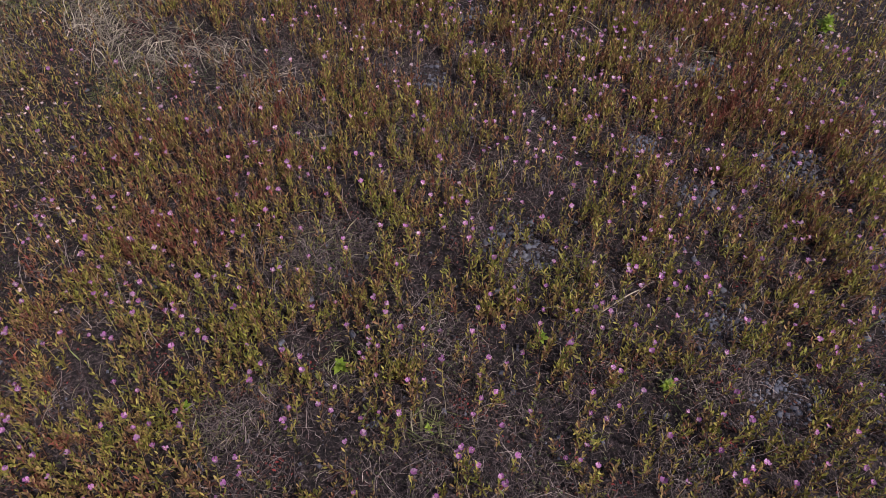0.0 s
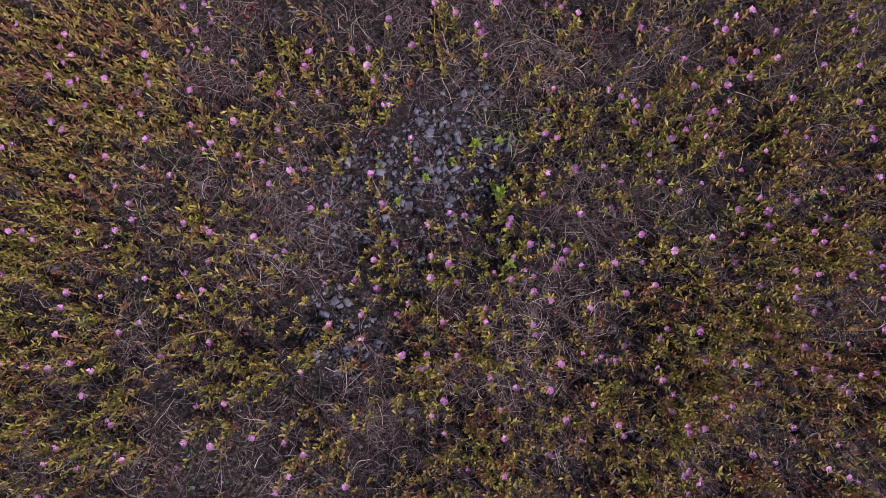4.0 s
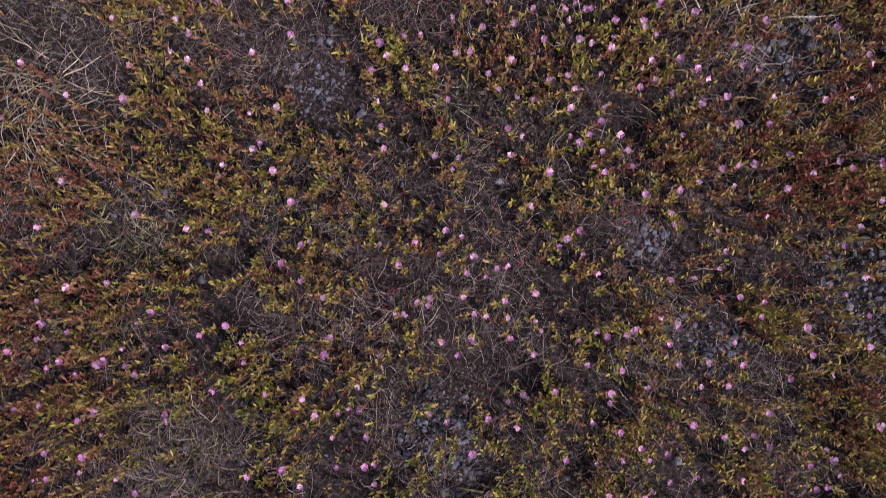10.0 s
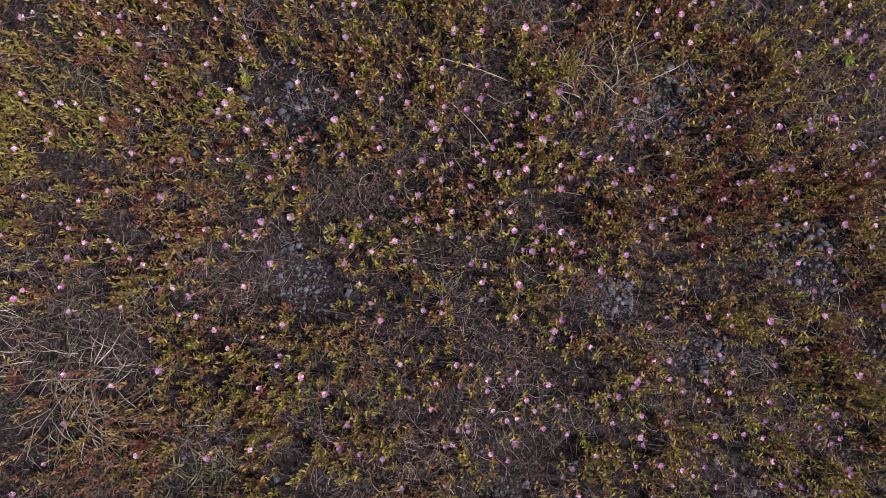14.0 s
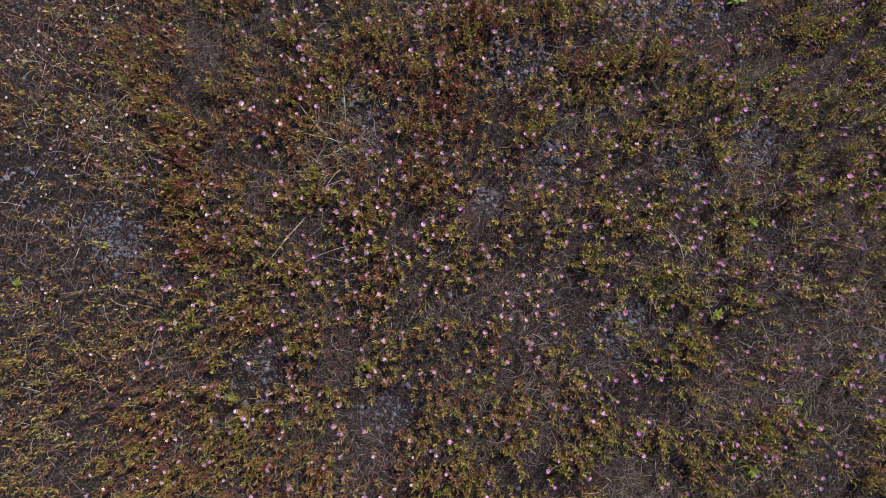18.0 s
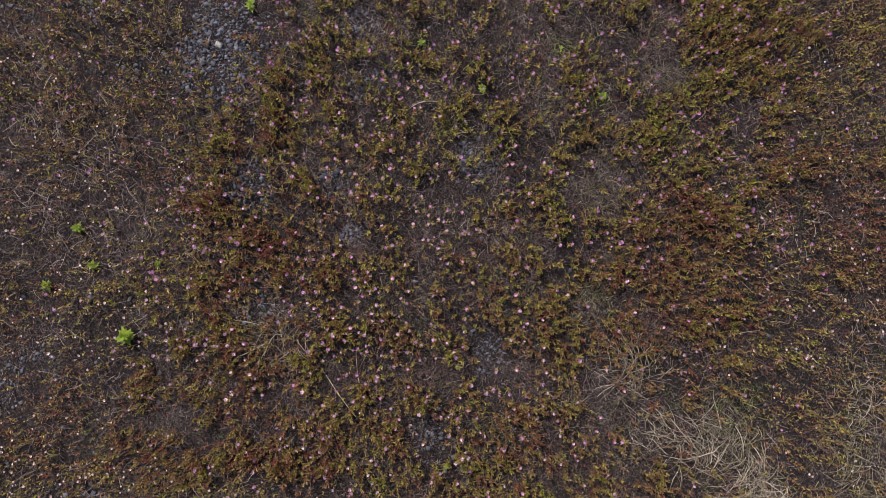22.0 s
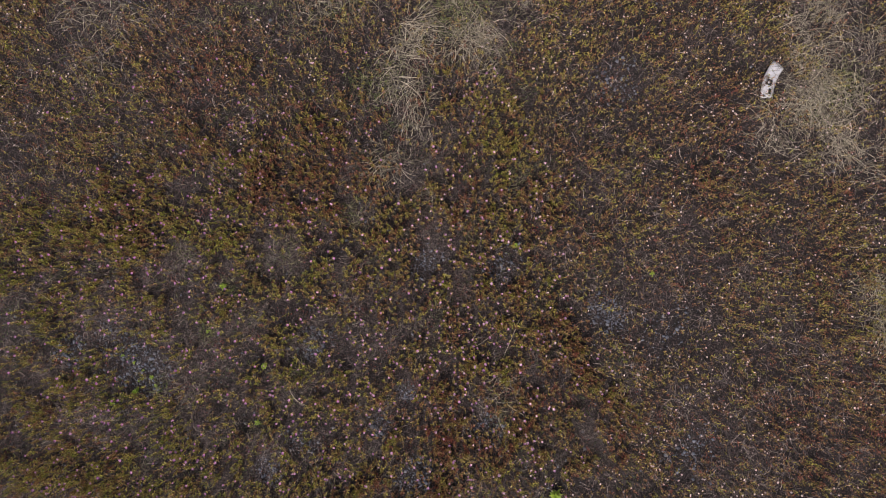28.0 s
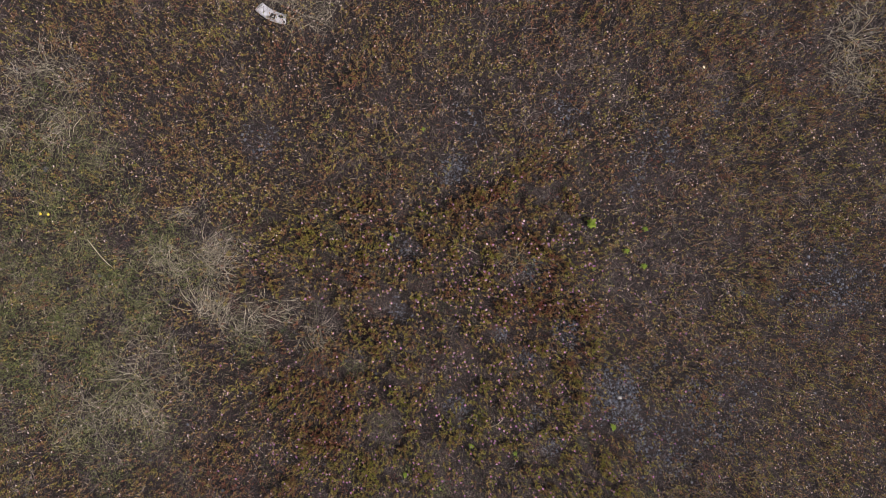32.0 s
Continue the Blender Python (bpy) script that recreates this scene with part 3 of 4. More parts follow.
def tube(path, radii, sides=3):
    """A tapering stalk along a path; ends in a point."""
    path = np.asarray(path, float)
    vs, ts = [], []
    a = np.arange(sides) * 2 * np.pi / sides
    for k, p in enumerate(path[:-1]):
        d = path[k + 1] - p
        d = d / (np.linalg.norm(d) + 1e-9)
        u = np.cross(d, (0.31, 0.95, 0.07))
        u /= np.linalg.norm(u)
        w = np.cross(d, u)
        vs += list(p + radii[k] * (np.cos(a)[:, None] * u + np.sin(a)[:, None] * w))
    n = len(path) - 1
    vs.append(path[-1])
    for k in range(n - 1):
        for s in range(sides):
            q, r = k * sides + s, k * sides + (s + 1) % sides
            ts += [(q, r, r + sides), (q, r + sides, q + sides)]
    for s in range(sides):
        ts.append(((n - 1) * sides + s, (n - 1) * sides + (s + 1) % sides, n * sides))
    return np.array(vs), np.array(ts)


def leaf(length, width, fold=0.25, droop=0.15):
    """A pointed leaf along +y, creased along its rib."""
    L, w = length, width / 2
    v = [(0, 0, 0), (-w, 0.45 * L, fold * w), (0, 0.5 * L, 0.06 * L), (w, 0.45 * L, fold * w), (0, L, -droop * L)]
    return np.array(v), np.array([(0, 2, 1), (0, 3, 2), (1, 2, 4), (2, 3, 4)])


def sprig_leaf(length, width, fold=0.3, curl=0.12):
    """A blunt narrow leaf along +y, widest past its middle, that curls up a little."""
    L, w = length, width / 2
    v = [(0, 0, 0), (-w, 0.5 * L, fold * w), (w, 0.5 * L, fold * w), (-0.45 * w, L, curl * L), (0.45 * w, 0.96 * L, curl * L)]
    return np.array(v), np.array([(0, 2, 1), (1, 2, 3), (2, 4, 3)])


def blade(length, width, arch, segs=3, twist=0.0):
    """A grass blade that rises and bends over, creased into a V."""
    vs, ts = [], []
    for k in range(segs + 1):
        u = k / segs
        ang = 1.35 - arch * u
        r = length * u
        y, z = r * np.cos(ang) * 0.9 + 0.02 * u, max(r * np.sin(ang), 0.004 + 0.01 * u)
        x = twist * u * u * length
        w = width / 2 * (1 - 0.92 * u ** 1.5)
        vs += [(x - w, y, z + 0.3 * w), (x, y, z - 0.2 * w), (x + w, y, z + 0.3 * w)]
    for k in range(segs):
        b = 3 * k
        ts += [(b, b + 1, b + 4), (b, b + 4, b + 3), (b + 1, b + 2, b + 5), (b + 1, b + 5, b + 4)]
    return np.array(vs), np.array(ts)


def scattered(models, px, py, yaw, lean, size, lift=0.0, pick=None):
    """Verts and triangles of many copies of a few models, each turned, leaned and sized."""
    px, py = np.asarray(px), np.asarray(py)
    pz = ground_z(px, py) + lift
    pick = rng.integers(0, len(models), len(px)) if pick is None else pick
    vs, ts, n = [], [], 0
    for k, (v, t) in enumerate(models):
        i = np.where(pick == k)[0]
        if not len(i):
            continue
        c, s, cl, sl = np.cos(yaw[i])[:, None], np.sin(yaw[i])[:, None], np.cos(lean[i])[:, None], np.sin(lean[i])[:, None]
        x, y, z = v[:, 0][None], v[:, 1][None] * cl - v[:, 2][None] * sl, v[:, 1][None] * sl + v[:, 2][None] * cl
        w = np.stack([x * c - y * s, x * s + y * c, z], -1) * size[i][:, None, None]
        w += np.stack([px[i], py[i], pz[i]], -1)[:, None]
        vs.append(w.reshape(-1, 3))
        ts.append((t[None] + (n + len(v) * np.arange(len(i)))[:, None, None]).reshape(-1, 3))
        n += len(v) * len(i)
    return np.concatenate(vs), np.concatenate(ts)


def sown(x0, x1, y0, y1, per_m2, chance):
    """Random places over a rectangle, kept by chance(x, y) between 0 and 1."""
    n = int((x1 - x0) * (y1 - y0) * per_m2)
    px, py = rng.uniform(x0, x1, n), rng.uniform(y0, y1, n)
    keep = rng.uniform(0, 1, n) < chance(px, py)
    return px[keep], py[keep]


# ---- ground: one sheet to the horizon ----
def build_ground():
    fine = np.linspace(-7, 9, 150)
    far = np.array([12, 17, 25, 40, 70, 130, 260, 600, 1500.0])
    xs = np.concatenate([-far[::-1], fine, far])
    ys = np.concatenate([-far[::-1], fine, far])
    gx, gy = np.meshgrid(xs, ys)
    v = np.stack([gx, gy, ground_z(gx, gy)], -1).reshape(-1, 3)
    n = len(xs)
    i = (np.arange(len(ys) - 1)[:, None] * n + np.arange(n - 1)[None]).ravel()
    t = np.concatenate([np.stack([i, i + 1, i + n + 1], -1), np.stack([i, i + n + 1, i + n], -1)])
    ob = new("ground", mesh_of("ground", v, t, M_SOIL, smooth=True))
    tagged(ob, "dark brown crumbly soil with painted gap shade under dry stalks and gravel", "ground", kind="structure")


build_ground()


# ---- plant models ----
def stem_model(height, leaves, lean):
    """Stem and foliage of one leafy wildflower stalk, and the place of its tip."""
    k = np.linspace(0, 1, 4)
    bend = rng.uniform(-0.25, 0.25)
    path = np.stack([lean * height * k ** 1.6, bend * height * 0.3 * np.sin(k * 3), height * k], -1)
    stem = tube(path, [0.0018, 0.0015, 0.0012])
    fol = []
    for n in range(leaves):
        u = 0.15 + 0.80 * (n + rng.uniform(0, 0.6)) / leaves
        p = [np.interp(u, k, path[:, a]) for a in range(3)]
        L = rng.uniform(0.017, 0.026) * (1.15 - 0.35 * u)
        v, t = sprig_leaf(L, L * rng.uniform(0.24, 0.34), rng.uniform(0.1, 0.5), rng.uniform(0.0, 0.25))
        fol.append((turned(v, n * 2.4 + rng.uniform(-0.5, 0.5), rng.uniform(0.45, 1.05), p), t))
    return stem, join(fol), path[-1]


def petal_model(size, cup):
    """A broad notched petal along +y."""
    a = np.linspace(-0.80, 0.80, 4)
    rim = [(size * np.sin(b) * 0.95, size * (0.35 + 0.65 * np.cos(b)), size * cup * (1 - 0.25 * abs(b))) for b in a]
    v = np.array([(0, 0, 0), (0, 0.5 * size, 0.30 * cup * size)] + rim)
    v[2:] *= rng.uniform(0.80, 1.12, (len(v) - 2, 1))
    v[2:, 2] += size * rng.uniform(-0.3, 0.3, len(v) - 2)
    t = np.array([(0, 2, 1), (1, 2, 3), (1, 3, 4), (1, 4, 5), (0, 1, 5)])
    return v, t


def blossom_model(size, cup):
    pieces = [petal_model(size, cup * rng.uniform(0.8, 1.2)) for _ in range(4)]
    petals = [(turned(v, q * np.pi / 2 + rng.uniform(-0.1, 0.1), 0, (0, 0, 0.0007 * (q % 2))), t) for q, (v, t) in enumerate(pieces)]
    stamens = [tube([(0.0015 * np.cos(b), 0.0015 * np.sin(b), 0.0005), (0.003 * np.cos(b), 0.003 * np.sin(b), 0.006)], [0.0009]) for b in (0.3, 2.4, 4.5)]
    return petals, join(stamens)


def bud_model(length):
    v, t = tube([(0, 0, 0), (0, 0, 0.45 * length), (0, 0, length)], [0.0015, 0.003], 3)
    return v, t


CORE = (-1.75, 2.0, -1.0, 4.1)         # stretch with the finer sprigs


def in_core(px, py):
    rag = 0.22 + 0.12 * np.sin(7.1 * px + 3.3 * py) + 0.10 * np.sin(15.7 * py - 9.1 * px + 1.0)
    return (px > CORE[0] + rag) & (px < CORE[1] - rag) & (py > CORE[2]) & (py < CORE[3] - rag)


def leaf_share(px, py):
    """Share of leafy sprigs, 0 to 1: thick in the drifts, thin between them."""
    thick = patch(px, py, LEAFY, 0.7)
    w = 0.6 * waves(px, py, 13, 0.20) + 0.4 * waves(px, py, 12, 1.1)
    d = np.clip(0.30 + 2.2 * (w - 0.42), 0.08, 0.8) * np.where(in_core(px, py), 0.85, 1.15)
    d = np.maximum(d, 0.85 * thick) + 0.25 * patch(px, py, RUSTY, 0.9)
    d = d * (1 - 0.7 * patch(px, py, TWIGGY) * (1 - 0.6 * thick)) * (1 - 0.85 * patch(px, py, WEED_CLEARINGS)) * (1 - 0.7 * patch(px, py, GRAVEL))
    return d * (1 - 0.7 * patch(px, py, DRY)) * (1 - 0.6 * patch(px, py, GREEN))


def sprig_model(height, upper, lower, lean, rings=1):
    """One upright leafy sprig: blunt ascending leaves close along its upper part, withered ones below on a thin stem."""
    k = np.linspace(0, 1, rings + 1)
    bend = rng.uniform(-0.1, 0.1)
    path = np.stack([lean * height * k ** 1.5, bend * height * np.sin(2.6 * k), height * k], -1)

    def leaves(count, u0, u1, rise0, rise1, longest):
        got = []
        for n in range(count):
            u = u0 + (u1 - u0) * (n + rng.uniform(0, 0.7)) / count
            p = np.array([np.interp(u, k, path[:, a]) for a in range(3)])
            L = longest * rng.uniform(0.6, 1.0) * (1.15 - 0.4 * u)
            v, t = sprig_leaf(L, L * rng.uniform(0.22, 0.34), 0.3, rng.uniform(0.0, 0.25))
            if rings == 1:
                v, t = v[[0, 1, 2, 3]], np.array([(0, 2, 1), (1, 2, 3)])
            got.append((turned(v, n * 2.4 + rng.uniform(-0.4, 0.4), rise0 + (rise1 - rise0) * u + rng.normal(0, 0.3), p), t))
        return got

    stem = [tube(path, [0.0016, 0.0012][:rings])]
    long = 0.026 if rings == 2 else 0.029
    return join(leaves(upper, 0.25, 0.98, 0.5, 1.25, long)), join((stem if rings == 2 else []) + leaves(lower, 0.10, 0.5, -0.1, 0.6, 0.75 * long))


def clumps(x0, x1, y0, y1, per_m2, chance, many, spread):
    """Places of sprigs that stand in small clumps."""
    cx, cy = sown(x0, x1, y0, y1, per_m2, chance)
    n = rng.poisson(many, len(cx))
    cx, cy = np.repeat(cx, n), np.repeat(cy, n)
    return cx + rng.normal(0, spread, len(cx)), cy + rng.normal(0, spread, len(cx))


def build_field():
    fine = [sprig_model(rng.uniform(0.085, 0.17), int(rng.integers(13, 19)), int(rng.integers(2, 4)), rng.uniform(0, 0.3), 2) for _ in range(24)]
    plain = [sprig_model(rng.uniform(0.085, 0.17), int(rng.integers(6, 9)), 2, rng.uniform(0, 0.3)) for _ in range(18)]
    px, py = clumps(*CORE, 540, lambda a, b: leaf_share(a, b) * in_core(a, b), 3.5, 0.034)
    qx, qy = clumps(*FIELD, 420, lambda a, b: np.clip(0.22 + 0.8 * leaf_share(a, b), 0, 1) * (1 - 0.55 * patch(a, b, GREEN + DRY)) * ~in_core(a, b), 2.6, 0.045)
    rim = lambda a, b: np.maximum.reduce([FIELD[0] - a, a - FIELD[1], FIELD[2] - b, b - FIELD[3]])
    fx, fy = sown(-16, 18, -14, 20, 8, lambda a, b: np.where(rim(a, b) > 0, 0.8, 0))
    hx, hy = sown(-9, 10, -6, 11.5, 210, lambda a, b: np.where(rim(a, b) > 0, np.exp(-rim(a, b) / 1.3), 0))
    fx, fy = np.concatenate([fx, hx]), np.concatenate([fy, hy])
    for models, sx, sy, place in ((fine, px, py, "in the middle of the field"), (plain, np.concatenate([qx, fx]), np.concatenate([qy, fy]), "over the outer field")):
        n = len(sx)
        yaw, lean, size, pick = rng.uniform(0, 6.28, n), rng.normal(0, 0.16, n), rng.uniform(0.75, 1.25, n), rng.integers(0, len(models), n)
        rusty = rng.uniform(0, 1, n) < np.clip(0.6 * patch(sx, sy, RUSTY, 0.9) + np.where(in_core(sx, sy), 0.10 + 0.10 * np.clip(sy - 1.2, 0, 1), 0.22) + 1.6 * np.clip(waves(sx, sy, 15, 0.2) - 0.62, 0, 1), 0, 0.95)
        for some, mat, look_of in ((~rusty, M_LEAF, "upright yellow-green leafy wildflower sprigs in clumps "), (rusty, M_RUSTY, "upright rust-brown and red leafy wildflower sprigs ")):
            v, t = scattered([m[0] for m in models], sx[some], sy[some], yaw[some], lean[some], size[some], -0.004, pick[some])
            tagged(new("leafy_sprigs", mesh_of("leafy_sprigs", v, t, mat)), look_of + place, "leafy sprigs", kind="stuff")
        v, t = scattered([m[1] for m in models], sx, sy, yaw, lean, size, -0.004, pick)
        tagged(new("withered_leaves", mesh_of("withered_leaves", v, t, M_RUST)), "withered rust-brown and tan lower leaves of wildflower sprigs " + place, "withered leaves", kind="stuff")


build_field()


def flower_chance(px, py):
    w = waves(px, py, 21, 0.5) * 0.6 + waves(px, py, 22, 1.5) * 0.5
    return np.clip(0.3 + 1.3 * (w - 0.25), 0.12, 1) * (1 - 0.7 * patch(px, py, GRAVEL)) * (1 - 0.8 * patch(px, py, DRY)) * (1 - 0.6 * patch(px, py, GREEN))


def build_flowers():
    kinds, tips = [], []
    for q in range(8):
        stem, fol, tip = stem_model(rng.uniform(0.145, 0.20), int(rng.integers(12, 16)), rng.uniform(0, 0.25))
        petals, stamens = blossom_model(rng.uniform(0.0070, 0.0106), rng.uniform(0.3, 1.1))
        lean, turn = rng.uniform(0, 0.6), rng.uniform(0, 6.28)
        petals = [(turned(v, turn, lean, tip), t) for v, t in petals]
        stamens = (turned(stamens[0], turn, lean, tip), stamens[1])
        bv, bt = bud_model(0.013)
        bud = (turned(bv, turn + 2, 0.5, tip * 0.93), bt)
        bare = tube([(0, 0, 0), tip], [0.0018])
        few = [q for q in range(len(fol[1])) if (q // 3) % 2 == 0]
        tips.append(tip)
        kinds.append((stem, fol, petals, stamens, bud, join([bare, (fol[0], fol[1][few])]), join([bare, (fol[0], fol[1][few[:8]])])))
    px, py = sown(*FIELD, 160, flower_chance)
    n = len(px)
    yaw, lean, size, pick = rng.uniform(0, 6.28, n), rng.normal(0, 0.13, n), rng.uniform(0.8, 1.15, n), rng.integers(0, 8, n)
    keep = rng.uniform(0, 1, n) > np.clip(1.6 * (np.hypot((px - 0.3) / 1.7, (py - 1.4) / 1.9) - 1.0), 0, 1)
    middle = (np.abs(px - 0.2) < 1.6) & (py > -0.9) & (py < 3.7)
    keep = middle | (keep & (rng.uniform(0, 1, n) > 0.3))
    ox, oy = px[~keep], py[~keep]
    px, py, yaw, lean, size, pick = (q[keep] for q in (px, py, yaw, lean, size, pick))
    known = np.array(SOUTH_WEST + SOUTH_MIDDLE + SOUTH_EAST + MIDDLE_WEST + MIDDLE_EAST + NORTH_WEST + NORTH_MIDDLE + NORTH_EAST)
    apart = np.min(np.hypot(px[:, None] - known[:, 0], py[:, None] - known[:, 1]), axis=1)
    inside = (np.abs(px - 0.1) < 1.4) & (py > -0.75) & (py < 3.5)
    far = (~inside) | ((apart > 0.05) & (rng.uniform(0, 1, len(px)) < np.where(py < 1.8, 0.75, 0.9)))
    for name, label, category, mat, models in (
            ("flower_stalks", "thin leafy stalks that carry the pink blossoms", "flower stalks", M_LEAF, [k[5] for k in kinds]),
            ("pink_blossoms", "many small lilac-pink four-petalled blossoms over the field", "blossoms", M_PETAL, [join(k[2]) for k in kinds]),
            ("blossom_stamens", "pale yellow stamens inside the pink blossoms", "stamens", M_STAMEN, [k[3] for k in kinds]),
            ("flower_buds", "closed reddish-pink buds beside the blossoms", "buds", M_BUD, [k[4] for k in kinds])):
        v, t = scattered(models, px[far], py[far], yaw[far], lean[far], size[far], -0.004, pick[far])
        tagged(new(name, mesh_of(name, v, t, mat)), label, category, kind="stuff")
    # the outer field has gone over: faded, shrunken blossoms
    n = len(ox)
    args = (ox, oy, rng.uniform(0, 6.28, n), rng.normal(0, 0.13, n), rng.uniform(0.8, 1.2, n), -0.004, rng.integers(0, 8, n))
    shrunk = []
    for k in kinds:
        c = k[2][0][0][0]
        shrunk.append(join([((v - c) * 0.70 + c, t) for v, t in k[2]]))
    for name, label, category, mat, models in (
            ("flower_stalks", "thin leafy stalks that carry faded blossoms", "flower stalks", M_LEAF, [k[6] for k in kinds]),
            ("faded_blossoms", "many small faded pale pink blossoms over the outer field", "blossoms", M_FADED, shrunk)):
        v, t = scattered(models, *args)
        tagged(new(name, mesh_of(name, v, t, mat)), label, category, kind="stuff")
    # single flowering stalks, each with its blossom over the known place
    for q, (stem, fol, petals, stamens, bud, plain, bare) in enumerate(kinds):
        meshes = None
        for x, y in known[q::8]:
            s, a = rng.uniform(0.85, 1.1), rng.uniform(0, 6.28)
            off = Matrix.Rotation(a, 3, "Z") @ Vector(tips[q]) * s
            fx, fy = x - off.x, y - off.y
            m = Matrix.Translation((fx, fy, float(ground_z(fx, fy)) - 0.004)) @ Matrix.Rotation(a, 4, "Z") @ Matrix.Scale(s, 4)
            if meshes is None:
                base = new("pink_wildflower")
                tagged(base, "slender wildflower with one lilac-pink blossom and small leaves", "wildflower", "wildflowers in the field")
                part("stem", mesh_of("stem", *stem, M_STEM), base)
                part("foliage", mesh_of("foliage", *fol, M_LEAF), base, "narrow yellow-green and rust leaves")
                part("bud", mesh_of("bud", *bud, M_BUD), base, "closed reddish-pink bud")
                flower = part("blossom", mesh_of("stamens", *stamens, M_STAMEN), base, "lilac-pink four-petalled blossom with pale stamens")
                for pv, pt in petals:
                    part("petal", mesh_of("petal", pv, pt, M_PETAL), flower)
                base.matrix_basis = m
                meshes = base
            else:
                one = copy_thing(base, m)
                one.matrix_basis = m


build_flowers()


# ---- dead stalks, straw and grass ----
def ribbon(path, width):
    """A flattened, bent bit of stalk."""
    path = np.asarray(path, float)
    vs, ts = [], []
    for k, p in enumerate(path):
        d = path[min(k + 1, len(path) - 1)] - path[max(k - 1, 0)]
        side = np.array([-d[1], d[0], 0.0]) / (math.hypot(d[0], d[1]) + 1e-9) * width / 2
        vs += [p - side, p + side + np.array([0, 0, 0.3 * width])]
    for k in range(len(path) - 1):
        b = 2 * k
        ts += [(b, b + 1, b + 3), (b, b + 3, b + 2)]
    return np.array(vs), np.array(ts)


def wire_model(length, width, points):
    """A long wiry dead stalk, bowed and a little kinked, one end lifted."""
    k = np.linspace(0, 1, points)
    head = rng.uniform(-1.3, 1.3) * k + np.cumsum(rng.normal(0, 0.22, points))
    step = length / (points - 1)
    x = np.concatenate([[0], np.cumsum(np.cos(head[1:]) * step)])
    y = np.concatenate([[0], np.cumsum(np.sin(head[1:]) * step)])
    z = 0.003 + length * rng.uniform(0.0, 0.45) * np.sin(rng.uniform(1.2, 3.0) * k)
    return ribbon(np.stack([x, y, z], -1), width)


def build_litter():
    bits = []
    for _ in range(40):
        k = np.linspace(0, 1, 3)
        L = rng.uniform(0.012, 0.045)
        up, curl = rng.uniform(-0.05, 0.7), rng.uniform(-0.3, 0.3)
        bits.append(ribbon(np.stack([L * k, L * curl * np.sin(3.2 * k), L * up * np.sin(2 * k) + 0.003], -1), rng.uniform(0.0007, 0.0013)))
    wires = [wire_model(rng.uniform(0.035, 0.11), rng.uniform(0.0007, 0.0012), 5) for _ in range(50)]
    plain_wires = [wire_model(rng.uniform(0.03, 0.09), rng.uniform(0.0013, 0.0022), 3) for _ in range(30)]
    upright = []
    for _ in range(16):
        L, up = rng.uniform(0.05, 0.13), rng.uniform(0.8, 3.0)
        upright.append(tube([(0, 0, 0.002), (0.5 * L / up, L * rng.uniform(-0.1, 0.1), 0.55 * L), (L / up, L * rng.uniform(-0.25, 0.25), L)], [0.0009, 0.0008]))

    def chance(px, py):
        w = waves(px, py, 31, 0.45) * 0.7 + waves(px, py, 32, 1.3) * 0.4
        clump = np.clip(0.5 + 2.2 * (waves(px, py, 33, 0.15) - 0.4), 0.25, 1)
        thin = (1 - np.where(px > 1.55, 0.75, 0.6) * patch(px, py, GRAVEL)) * (1 - 0.7 * patch(px, py, WEED_CLEARINGS))
        return np.clip(clump * np.clip(1.1 * (w - 0.05), 0.4, 0.8) + 0.45 * patch(px, py, TWIGGY, 0.8), 0, 1) * thin

    core = lambda a, b: chance(a, b) * in_core(a, b)
    outer = lambda a, b: chance(a, b) * ~in_core(a, b)
    for models, (x, y), high, label in (
            (upright, sown(*FIELD, 260, chance), 0.0, "thin upright grey-brown dead stalks over the field"),
            (plain_wires, sown(*FIELD, 2900, outer), 0.07, "pale grey-brown bent dead stalks over the outer field"),
            (wires, sown(*CORE, 6000, lambda a, b: core(a, b) * (0.6 + 0.4 * patch(a, b, TWIGGY, 0.8))), 0.075, "tangled wiry grey-tan dead stalks on the ground"),
            (bits, sown(*CORE, 6000, core), 0.07, "curled bits of pale grey-brown dead stalks on the ground")):
        n = len(x)
        v, t = scattered(models, x, y, rng.uniform(0, 6.28, n), rng.normal(0, 0.3, n), rng.uniform(0.7, 1.35, n), 0.001 + high * rng.uniform(0, 1, n) ** 2.6)
        tagged(new("dead_stalks", mesh_of("dead_stalks", v, t, M_TWIG)), label, "dead stalks", kind="stuff")


def build_low_leaves():
    """Small dark leaves of creeping plants and seedlings near the soil."""
    models = []
    for _ in range(14):
        L = rng.uniform(0.007, 0.014)
        v, t = leaf(L, L * rng.uniform(0.4, 0.75), 0.4, 0.1)
        models.append((turned(v[[0, 1, 3, 4]], 0, rng.uniform(-0.1, 0.8)), np.array([(0, 3, 1), (0, 2, 3)])))

    def chance(px, py):
        return np.clip(0.2 + 1.3 * (waves(px, py, 51, 0.16) - 0.3), 0.1, 1) * (1 - 0.7 * patch(px, py, GRAVEL))

    px, py = sown(*FIELD, 800, chance)
    qx, qy = sown(*CORE, 6000, chance)
    px, py = np.concatenate([px, qx]), np.concatenate([py, qy])
    n = len(px)
    v, t = scattered(models, px, py, rng.uniform(0, 6.28, n), rng.normal(0, 0.3, n), rng.uniform(0.7, 1.3, n), 0.003 + 0.06 * rng.uniform(0, 1, n) ** 1.8)
    tagged(new("low_leaves", mesh_of("low_leaves", v, t, M_LOW)), "small dark green and red-brown leaves close to the soil", "low leaves", kind="stuff")


